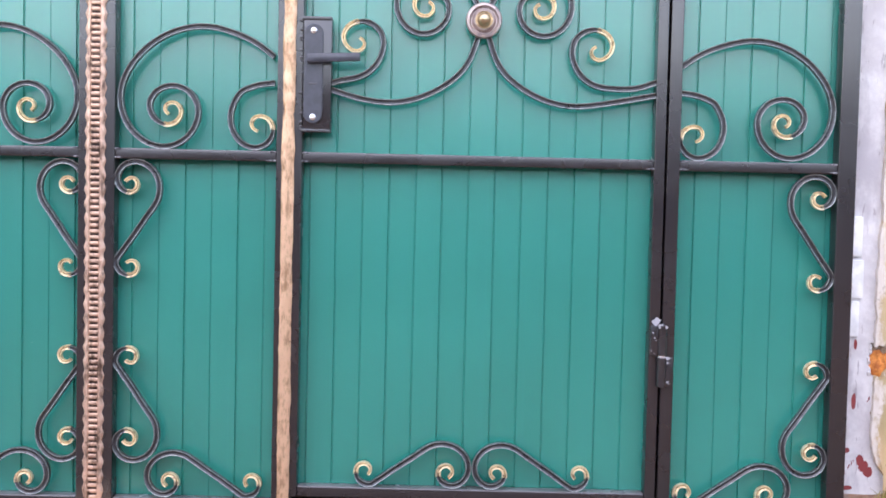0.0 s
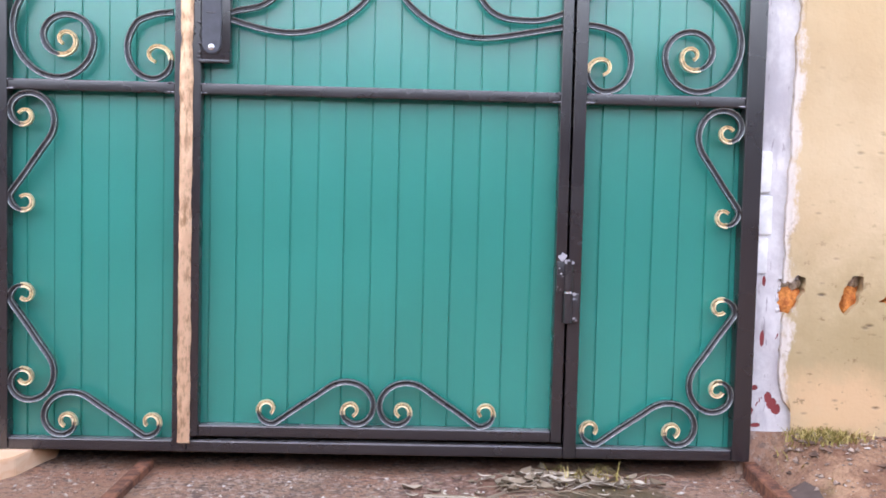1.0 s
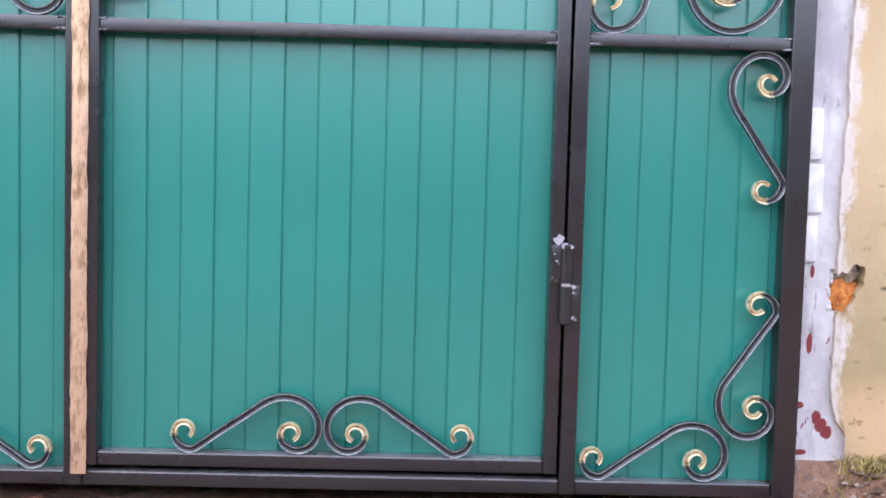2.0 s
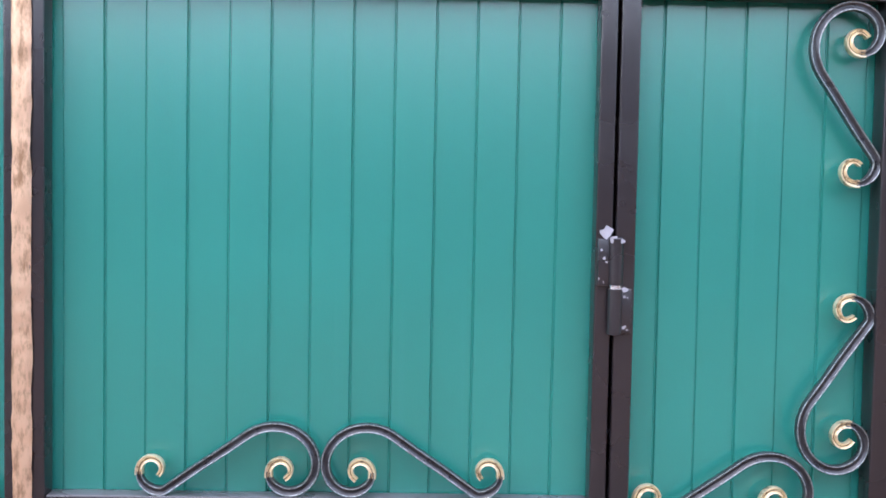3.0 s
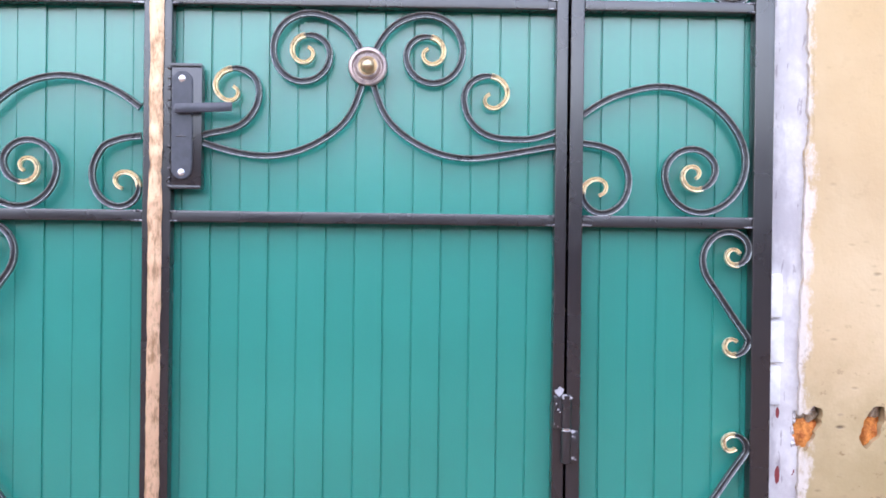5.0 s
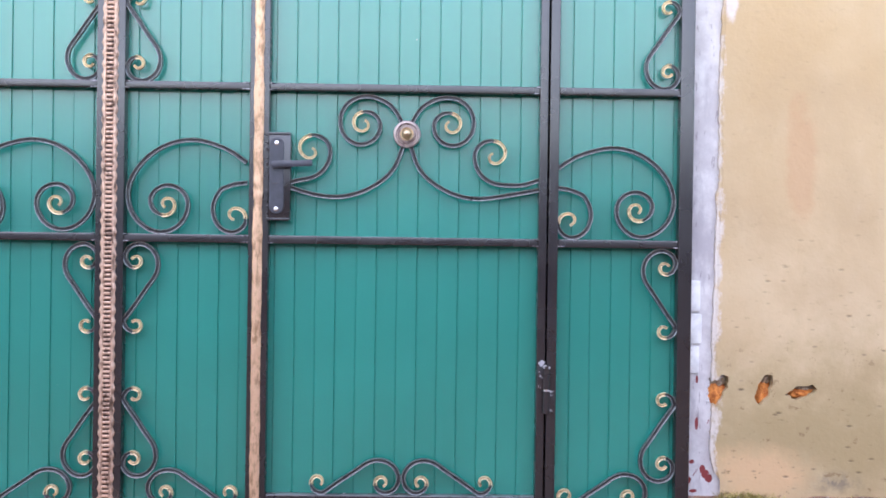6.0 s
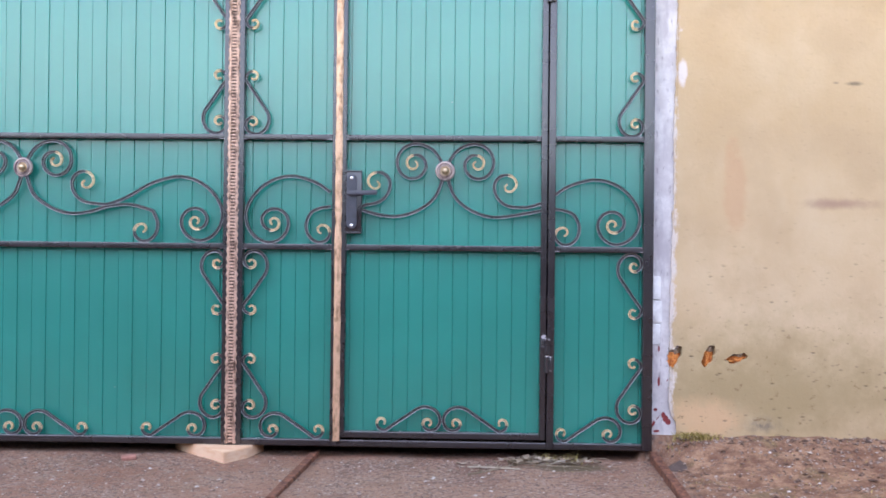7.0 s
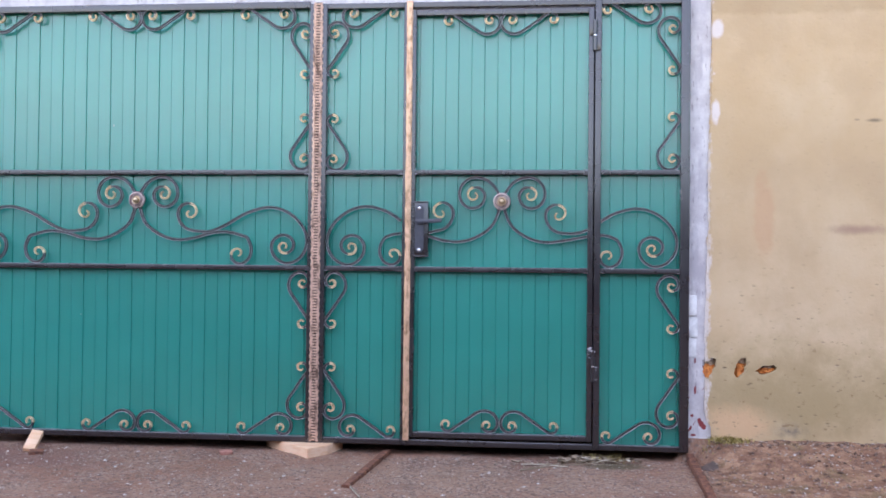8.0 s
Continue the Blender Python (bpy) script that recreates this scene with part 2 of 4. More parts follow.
def yard():
    n = Nodes("worn_wet_concrete", 0.8)
    n.world_space()
    big, mid, fine = n.noise(0.9, 4.0), n.noise(6.0, 6.0, 0.7), n.noise(45.0, 5.0, 0.7)
    c = n.mix(n.ramp(big, 0.35, 0.65), (0.320, 0.150, 0.088), (0.375, 0.218, 0.138))
    c = n.mix(n.ramp(mid, 0.46, 0.66, 0.0, 0.8), c, (0.380, 0.256, 0.178))
    c = n.mix(n.ramp(n.noise(2.6, 6.0, 0.7), 0.52, 0.66, 0.0, 0.7), c, (0.215, 0.105, 0.074))
    c = n.mix(n.ramp(fine, 0.48, 0.68, 0.0, 0.85), c, (0.095, 0.058, 0.045))
    chips = n.ramp(n.cells(40.0), 0.0, 0.26, 1.0, 0.0)
    c = n.mix(n.math("MULTIPLY", chips, n.ramp(n.noise(9.0), 0.45, 0.55)), c, (0.520, 0.442, 0.383))
    v = n.tree.nodes.new("ShaderNodeTexVoronoi")
    v.inputs["Scale"].default_value = 105.0
    warp = n.tree.nodes.new("ShaderNodeVectorMath")
    warp.operation = "MULTIPLY_ADD"
    jit = n.tree.nodes.new("ShaderNodeTexNoise")
    jit.inputs["Scale"].default_value = 130.0
    n.link(n.space, jit.inputs["Vector"])
    n.link(jit.outputs["Color"], warp.inputs[0])
    warp.inputs[1].default_value = (0.014, 0.014, 0.014)
    n.link(n.space, warp.inputs[2])
    n.link(warp.outputs[0], v.inputs["Vector"])
    tone = n.tree.nodes.new("ShaderNodeSeparateColor")
    n.link(v.outputs["Color"], tone.inputs[0])
    worn = n.ramp(n.noise(3.5, 5.0, 0.7), 0.40, 0.60, 0.15, 0.8)
    c = n.mix(n.math("MULTIPLY", n.ramp(tone.outputs[0], 0.62, 0.95), worn), c, (0.460, 0.338, 0.267))
    c = n.mix(n.math("MULTIPLY", n.ramp(tone.outputs[1], 0.60, 0.95), worn), c, (0.100, 0.061, 0.049))
    s = n.tree.nodes.new("ShaderNodeSeparateXYZ")
    n.link(n.space, s.inputs[0])
    soil = n.ramp(n.math("ADD", n.math("ADD", s.outputs["X"], n.math("MULTIPLY", mid, 0.25)), n.math("MULTIPLY", n.math("SUBTRACT", big, 0.5), 0.25)), 1.33, 1.48)
    earth = n.mix(n.ramp(n.noise(14.0, 6.0, 0.75), 0.38, 0.66), (0.200, 0.096, 0.055), (0.430, 0.255, 0.150))
    c = n.mix(soil, c, earth)
    moss = n.math("MULTIPLY", n.ramp(n.noise(5.0, 5.0), 0.56, 0.66), n.math("ADD", n.math("MULTIPLY", soil, 0.35), 0.06))
    c = n.mix(moss, c, (0.105, 0.108, 0.027))
    c = n.mix(n.math("MULTIPLY", n.ground_blot(0.90, -0.14, 0.15, 0.11, n.noise(16.0, 5.0, 0.7)), 0.8), c, (0.075, 0.062, 0.022))
    c = n.mix(n.math("MULTIPLY", n.ground_blot(-1.75, -0.30, 0.55, 0.35, n.noise(7.0, 5.0, 0.7)), 0.6), c, (0.210, 0.095, 0.070))
    n.colour(c)
    n.rough(n.ramp(mid, 0.35, 0.65, 0.6, 0.9))
    n.bump(n.math("ADD", n.math("MULTIPLY", mid, 0.8), n.math("ADD", fine, n.math("MULTIPLY", v.outputs["Distance"], -0.35))), 1.0, 0.010)
    return n.mat


def pale_wood():
    n = Nodes("fresh_sawn_pine", 0.6)
    grain = n.noise(3.0, 4.0, 0.5, n.stretch(1.0, 5.0, 12.0), 0.8)
    n.colour(n.mix(n.ramp(grain, 0.35, 0.7), (0.82, 0.50, 0.29), (0.90, 0.63, 0.42)))
    n.bump(grain, 0.15, 0.002)
    return n.mat


def rust():
    n = Nodes("rusted_steel", 0.85)
    n.world_space()
    f = n.noise(40.0, 6.0, 0.7)
    n.colour(n.mix(n.ramp(f, 0.35, 0.68), (0.085, 0.034, 0.022), (0.30, 0.12, 0.065)))
    n.bump(f, 0.6, 0.003)
    return n.mat


def chips(name, stops):
    n = Nodes(name, 0.85)
    g = n.tree.nodes.new("ShaderNodeNewGeometry")
    r = n.tree.nodes.new("ShaderNodeValToRGB")
    r.color_ramp.interpolation = "LINEAR"
    for i, (at, col) in enumerate(stops):
        e = r.color_ramp.elements[i] if i < 2 else r.color_ramp.elements.new(at)
        e.position, e.color = at, (*col, 1)
    n.link(g.outputs["Random Per Island"], r.inputs[0])
    n.colour(r.outputs[0])
    n.bump(n.noise(140.0), 0.4, 0.001)
    return n.mat


def plain(name, col, rough, metal=0.0, grain=60.0):
    n = Nodes(name, rough, metal)
    f = n.noise(grain, 4.0)
    n.colour(n.mix(n.ramp(f, 0.3, 0.7), tuple(c * 0.8 for c in col), tuple(min(1, c * 1.15) for c in col)))
    n.bump(f, 0.2, 0.001)
    return n.mat


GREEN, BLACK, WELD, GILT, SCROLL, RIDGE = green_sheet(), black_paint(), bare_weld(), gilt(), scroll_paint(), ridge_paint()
COPPER = bronze("hammered_copper_gold_strip", (0.34, 0.19, 0.10), (0.76, 0.485, 0.305), 0.31, 0.57, 75.0, 0.35)
LADDER = bronze("patinated_bronze_strip", (0.12, 0.068, 0.046), (0.68, 0.45, 0.33), 0.30, 0.55, 60.0)
# Slot bronze: dark patina with the shade of the recess put into the colour.
RECESS = bronze("shaded_bronze_recess", (0.035, 0.022, 0.018), (0.12, 0.075, 0.055), 0.35, 0.70, 60.0)
# Darker gold for the groove of the tips: its shade put into the colour.
GILT_GROOVE = bronze("shaded_gold_groove", (0.10, 0.065, 0.035), (0.36, 0.25, 0.14), 0.35, 0.65, 90.0)
MORTAR = bronze("grey_brown_mortar", (0.20, 0.145, 0.095), (0.46, 0.36, 0.26), 0.35, 0.65, 90.0)
MORTAR.node_tree.nodes["Principled BSDF"].inputs["Metallic"].default_value = 0.0
DISC = bronze("dull_bronze_disc", (0.14, 0.10, 0.12), (0.50, 0.40, 0.36), 0.3, 0.6)
PLASTER, LIME, BRICK, YARD = plaster(), limewash(), brick_red(), yard()
PINE, RUST = pale_wood(), rust()
IRON = plain("dull_grey_painted_steel", (0.055, 0.058, 0.072), 0.36)
SCREW = plain("zinc_plated_steel", (0.85, 0.84, 0.84), 0.25, 0.8)
KNOB = plain("rubbed_brass", (0.62, 0.47, 0.30), 0.28, 0.85)
PAINT_CHIP = plain("bare_primer_and_paint_flake", (0.40, 0.39, 0.41), 0.6)
GRIT = chips("mixed_grit", [(0.0, (0.10, 0.062, 0.048)), (1.0, (0.54, 0.46, 0.38)), (0.5, (0.27, 0.19, 0.145)), (0.85, (0.42, 0.33, 0.26))])
LEAF = chips("dry_pale_leaves", [(0.0, (0.17, 0.125, 0.08)), (1.0, (0.56, 0.49, 0.39)), (0.5, (0.33, 0.26, 0.18))])
GRASS = chips("sparse_weeds", [(0.0, (0.19, 0.15, 0.04)), (1.0, (0.60, 0.47, 0.20)), (0.5, (0.33, 0.265, 0.07))])
# Dark grey for the added walls and slab that stay out of view.
UNSEEN_WALL = plain("dark_grey_unseen_wall", (0.045, 0.045, 0.042), 0.9, 0.0, 3.0)
WHITE = plain("fresh_white_plaster", (0.80, 0.80, 0.78), 0.85, 0.0, 18.0)
PALE = chips("pale_stone_chips", [(0.0, (0.42, 0.35, 0.29)), (1.0, (0.72, 0.68, 0.62))])
CLOD = chips("dark_earth_clods", [(0.0, (0.075, 0.045, 0.032)), (1.0, (0.22, 0.13, 0.085))])
BRICK_CHIP = plain("pinkish_broken_brick", (0.42, 0.20, 0.15), 0.9, 0.0, 40.0)
DARK = plain("dark_brown_patch", (0.110, 0.078, 0.064), 0.9, 0.0, 25.0)


# ---------------------------------------------------------------- helpers
def mesh_of(name, verts, faces, material, sharp=35):
    me = bpy.data.meshes.new(name)
    me.from_pydata([tuple(v) for v in verts], [], faces)
    me.materials.append(material)
    me.polygons.foreach_set("use_smooth", [True] * len(me.polygons))
    me.update()
    me.set_sharp_from_angle(angle=radians(sharp))
    return me


HOME = {}


def thing(name, x, y, z, label, category, group=""):
    """An Empty at the base of a thing; its parts are built in world coordinates."""
    ob = new(name)
    ob.location = (x, y, z)
    ob.empty_display_size = 0.1
    HOME[ob] = Vector((x, y, z))
    return tagged(ob, label, category, group)


def piece(name, me, parent, m=None, label=""):
    """Links a mesh, given in world coordinates or placed by m, under a thing or a part."""
    ob = new(name, me)
    if parent is None:
        HOME[ob] = Vector()
        if m is not None:
            ob.matrix_basis = m
        return tagged(ob, label)
    ob.parent = parent
    m = m or Matrix()
    ob.matrix_basis = Matrix.Translation(-HOME[parent]) @ m
    HOME[ob] = Vector()
    return tagged(ob, label)


def sub(name, me, parent, label=""):
    """A sub-part that shares its parent's own coordinates."""
    ob = new(name, me)
    ob.parent = parent
    return tagged(ob, label)


def block(name, x0, x1, y0, y1, z0, z1, material, bevel=0.002, segments=2):
    bm = bmesh.new()
    bmesh.ops.create_cube(bm, size=1.0)
    for v in bm.verts:
        v.co = Vector(((x0 + x1) / 2 + v.co.x * (x1 - x0), (y0 + y1) / 2 + v.co.y * (y1 - y0), (z0 + z1) / 2 + v.co.z * (z1 - z0)))
    if bevel:
        bmesh.ops.bevel(bm, geom=bm.edges[:], offset=bevel, segments=segments, profile=0.6, affect="EDGES")
    me = bpy.data.meshes.new(name)
    bm.to_mesh(me)
    bm.free()
    me.materials.append(material)
    me.polygons.foreach_set("use_smooth", [True] * len(me.polygons))
    me.set_sharp_from_angle(angle=radians(50))
    return me


def lathe(name, profile, material, steps=24, axis="y"):
    """A turned form: profile rows of (radius, height along the axis)."""
    verts, faces = [], []
    for r, h in profile:
        for k in range(steps):
            a = 2 * math.pi * k / steps
            p = (r * math.cos(a), h, r * math.sin(a))
            verts.append(p if axis == "y" else (p[0], p[2], h))
    n = len(profile)
    for i in range(n - 1):
        for k in range(steps):
            a, b = i * steps + k, i * steps + (k + 1) % steps
            faces.append((a, b, b + steps, a + steps))
    faces.append(tuple(range(steps)))
    faces.append(tuple(range((n - 1) * steps, n * steps)))
    me = mesh_of(name, verts, faces, material, 40)
    bm = bmesh.new()
    bm.from_mesh(me)
    bmesh.ops.recalc_face_normals(bm, faces=bm.faces[:])
    bm.to_mesh(me)
    bm.free()
    return me


# ---------------------------------------------------------------- ground
GROUND = 0.05


def ease(t, a, b):
    t = min(1.0, max(0.0, (t - a) / (b - a)))
    return t * t * (3 - 2 * t)


def ground_z(x, y):
    x0 = 1.256 - 0.095 * ease(y, 0.018, 0.05)
    bank = 0.105 * ease(x, x0, x0 + 0.07 + 0.30 * ease(-y, 0.0, 0.25)) * ease(y, -0.42, 0.05)
    rough_ = 0.006 * noise.noise((x * 3.1, y * 3.1, 0.3)) + 0.003 * noise.noise((x * 11, y * 11, 1.7))
    rough_ += 0.012 * ease(x, 1.27, 1.50) * noise.noise((x * 9, y * 9, 4.0))
    return GROUND + bank + rough_ * (1 if abs(x) < 12 and y > -14 else 0)


def graded(lo, hi, step, far):
    inner = list(np.arange(lo, hi + step / 2, step))
    out, d = [], step
    a, b = [], []
    x = lo
    while x > -far:
        d *= 1.5
        x -= d
        a.append(x)
    d, x = step, hi
    while x < far:
        d *= 1.5
        x += d
        b.append(x)
    return a[::-1] + inner + b


gx, gy = graded(-2.4, 3.4, 0.03, 220), graded(-2.2, 0.32, 0.03, 220)
nx = len(gx)
verts = [(x, y, ground_z(x, y)) for y in gy for x in gx]
faces = [(j * nx + i, j * nx + i + 1, (j + 1) * nx + i + 1, (j + 1) * nx + i) for j in range(len(gy) - 1) for i in range(nx - 1)]
ground = piece("ground", mesh_of("ground", verts, faces, YARD, 80), None)
tagged(ground, "worn pinkish grey concrete yard with grit and earth", "ground", kind="structure")

# ---------------------------------------------------------------- walls
WALL_Y = 0.045
WY = WALL_Y + 0.008
for name, x0, x1, y0, y1, z0, z1, mat in (
    ("wall_pier_1", 1.222, 1.350, WY, 0.36, -0.2, 0.27, LIME),
    ("wall_pier_2", 1.17, 1.300, WY, 0.36, 0.27, 0.425, LIME),
    ("wall_pier_4", 1.17, 1.2885, WY, 0.36, 0.425, 0.50, LIME),
    ("wall_pier_5", 1.17, 1.335, WY, 0.36, 0.50, 3.2, LIME),
    ("wall_pier_3", -7.0, -2.25, WY, 0.36, -0.2, 3.2, LIME),
    ("wall_lintel", -2.25, 1.17, WY, 0.36, 2.06, 3.2, LIME),
    # Inner walls are added, unseen, so that the gap under the gate stays dark.
    ("wall_inner_1", -2.4, 1.4, 1.9, 2.1, -0.2, 3.2, UNSEEN_WALL),
    ("wall_inner_2", -2.4, -2.25, 0.36, 1.9, -0.2, 3.2, UNSEEN_WALL),
    ("wall_inner_3", 1.17, 1.4, 0.36, 1.9, -0.2, 3.2, UNSEEN_WALL),
):
    ob = piece(name, block(name, x0, x1, y0, y1, z0, z1, mat, 0.0), None)
    tagged(ob, "old wall with flaking white limewash over red paint" if mat is LIME else "unseen dark wall added behind the gate to darken the gap", "wall", kind="structure")
# Added slab, out of view, that shuts skylight out of the gateway.
unseen_slab = piece("ceiling", block("ceiling", -2.4, 1.4, 0.36, 2.1, 3.2, 3.3, UNSEEN_WALL, 0.0), None)
tagged(unseen_slab, "unseen slab added over the gateway to keep it dark", "ceiling", kind="structure")
core = piece("wall_core", block("wall_core", 1.25, 9.0, 0.105, 0.36, -0.2, 3.2, BRICK, 0.0), None)
tagged(core, "orange brick wall behind the plaster coat", "wall", kind="structure")
# South, west and east walls are added out of view to darken reflections.
back = piece("wall_south_blocker", block("wall_south_blocker", -16.0, 16.4, -5.7, -5.3, 0.0, 1.76, UNSEEN_WALL, 0.0), None)
tagged(back, "unseen dark wall added to block low sky from gate reflections", "wall", kind="structure")
for name, x0 in (("wall_west_blocker", -16.0), ("wall_east_blocker", 16.0)):
    tagged(piece(name, block(name, x0, x0 + 0.4, -5.3, 0.36, 0.0, 1.76, UNSEEN_WALL, 0.0), None), "unseen dark side wall added to darken sideways reflections", "wall", kind="structure")

pier = bpy.data.objects["wall_pier_5"]
for k, (z0, z1) in enumerate(((0.512, 0.594), (0.600, 0.688), (0.694, 0.786))):
    piece("brick", block("brick", 1.20, 1.262 + 0.006 * (k % 2), WY - 0.007 - 0.002 * k, WY + 0.02, z0, z1, WHITE, 0.006, 2), pier)

HOLES = [(1.312, 0.464, 0.029, 0.041), (1.451, 0.472, 0.021, 0.044), (1.563, 0.463, 0.041, 0.018)]


def edge_x(z):
    """The ragged edge of the plaster coat."""
    return 1.291 + 0.014 * z + 0.045 * (1 - ease(z, 0.17, 0.27)) + 0.008 * noise.noise((z * 4.0, 2.0, 0)) + 0.006 * noise.noise((z * 17.0, 5.0, 0)) + 0.004 * noise.noise((z * 60.0, 8.0, 0))


def in_hole(x, z):
    for hx, hz, rx, rz in HOLES:
        dx, dz = x - hx, z - hz
        dx -= 0.35 * dz if rz > rx else 0
        dz -= 0.25 * dx if rx > rz else 0
        a = math.atan2(dz / rz, dx / rx)
        if math.hypot(dx / rx, dz / rz) < 1 + 0.30 * noise.noise((math.cos(a) * 1.8 + hx * 40, math.sin(a) * 1.8, 0)) + 0.22 * noise.noise((math.cos(a) * 5 + hx * 40, math.sin(a) * 5, 2)):
            return True
    return False


def plaster_coat():
    px = list(np.arange(0.0, 0.37, 0.0045)) + [0.42, 0.5, 0.6, 0.75, 1.0, 1.4, 2.0, 3.0, 4.5, 7.6]
    pz = list(np.arange(-0.1, 0.40, 0.008)) + list(np.arange(0.40, 0.53, 0.0045)) + list(np.arange(0.54, 2.2, 0.009)) + list(np.arange(2.2, 2.9, 0.03))
    n_ = len(px)
    verts, place = [], {}
    for j, z in enumerate(pz):
        for i, u in enumerate(px):
            x = edge_x(z) * (1 - ease(u, 0, 0.06)) + 1.27 * ease(u, 0, 0.06) + u
            lip = -0.004 * (1 - ease(u, 0.0, 0.02))
            verts.append((x, WALL_Y - 0.010 - lip + 0.003 * noise.noise((x * 2, z * 2, 0)) + 0.0015 * noise.noise((x * 9, z * 9, 3)), z))
    faces, open_edges = [], {}
    for j in range(len(pz) - 1):
        for i in range(n_ - 1):
            q = (j * n_ + i, j * n_ + i + 1, (j + 1) * n_ + i + 1, (j + 1) * n_ + i)
            c = sum((Vector(verts[k]) for k in q), Vector()) / 4
            if in_hole(c.x, c.z):
                continue
            faces.append(q)
            for a, b in zip(q, q[1:] + q[:1]):
                if (b, a) in open_edges:
                    del open_edges[(b, a)]
                else:
                    open_edges[(a, b)] = True
    near = {}
    for a, b in open_edges:
        near.setdefault(a, []).append(b)
        near.setdefault(b, []).append(a)
    for _ in range(2):
        moved = {}
        for k, ends in near.items():
            x, y, z = verts[k]
            if len(ends) == 2 and any(abs(x - h[0]) < 0.05 and abs(z - h[1]) < 0.05 for h in HOLES):
                (xa, _, za), (xb, _, zb) = verts[ends[0]], verts[ends[1]]
                moved[k] = (x / 2 + (xa + xb) / 4, y, z / 2 + (za + zb) / 4)
        for k, p in moved.items():
            verts[k] = p
    for a, b in list(open_edges):
        k = len(verts)
        deep = 0.062
        verts += [(verts[a][0], verts[a][1] + deep, verts[a][2]), (verts[b][0], verts[b][1] + deep, verts[b][2])]
        faces.append((b, a, k, k + 1))
    return mesh_of("plaster", verts, faces, PLASTER, 60)


coat = piece("wall_plaster", plaster_coat(), None)
tagged(coat, "ochre plaster coat with stains, pits and three broken holes", "wall", kind="structure")

def rubble_in(hx, hz, rx, rz, seed, material=BRICK):
    """Broken brick left in a hole of the plaster."""
    rnd = random.Random(seed)
    bm = bmesh.new()
    bmesh.ops.create_icosphere(bm, subdivisions=3, radius=1.0)
    for v in bm.verts:
        k = 1 + 0.3 * noise.noise(v.co * 2.2 + Vector((seed, 0, 0))) + 0.12 * noise.noise(v.co * 6)
        v.co = Vector((hx + v.co.x * k * rx * 1.15 + 0.004, 0.074 + v.co.y * k * 0.024, hz + v.co.z * k * rz * 1.05 - rz * 0.30))
    me = bpy.data.meshes.new("brick")
    bm.to_mesh(me)
    bm.free()
    me.materials.append(material)
    return me


for i, h in enumerate(HOLES):
    piece("brick", rubble_in(*h, i + 3), core)
    piece("mortar_lump", rubble_in(h[0] + 0.003, h[1] + h[3] * 0.85, h[2] * 0.85, h[3] * 0.55, i + 9, MORTAR), core)
for i, (x, z, w, h) in enumerate(((1.286, 0.436, 0.009, 0.017), (1.283, 0.462, 0.008, 0.014), (1.287, 0.490, 0.008, 0.015))):
    piece("mortar_lump", rubble_in(x, z, w, h, 20 + i, LIME), bpy.data.objects["wall_pier_4"])

# ---------------------------------------------------------------- wrought iron
def polar(cx, cz, table, step=7.0):
    """Points of a scroll round (cx, cz): table rows of (angle, radius), eased between the rows."""
    a = np.array([r[0] for r in table], float)
    r = np.array([r[1] for r in table], float)
    flip = a[0] > a[-1]
    if flip:
        a, r = -a, r
    t = np.linspace(a[0], a[-1], max(4, int(abs(a[-1] - a[0]) / step)))
    rr = np.interp(t, a, r)
    for _ in range(3):
        rr[1:-1] = (rr[:-2] + 2 * rr[1:-1] + rr[2:]) / 4
    t = np.radians(-t if flip else t)
    return [(cx + q * math.cos(p), cz + q * math.sin(p)) for p, q in zip(t, rr)]


def smooth_path(points, spacing=0.004):
    """A Catmull-Rom curve through the points, at even spacing."""
    p = [np.array(q, float) for q in points]
    p = [p[0]] + [q for a, q in zip(p, p[1:]) if np.hypot(*(q - a)) > 1e-4]
    p = [2 * p[0] - p[1]] + p + [2 * p[-1] - p[-2]]
    fine = []
    for a, b, c, d in zip(p, p[1:], p[2:], p[3:]):
        for t in np.linspace(0, 1, 8, endpoint=False):
            fine.append(0.5 * (2 * b + (c - a) * t + (2 * a - 5 * b + 4 * c - d) * t * t + (3 * b - 3 * c + d - a) * t ** 3))
    fine.append(p[-2])
    fine = np.array(fine)
    s = np.concatenate([[0], np.cumsum(np.hypot(*np.diff(fine, axis=0).T))])
    u = np.linspace(0, s[-1], max(6, int(s[-1] / spacing)))
    out = np.stack([np.interp(u, s, fine[:, 0]), np.interp(u, s, fine[:, 1])], 1)
    for _ in range(4):
        out[1:-1] = (out[:-2] + 2 * out[1:-1] + out[2:]) / 4
    return out


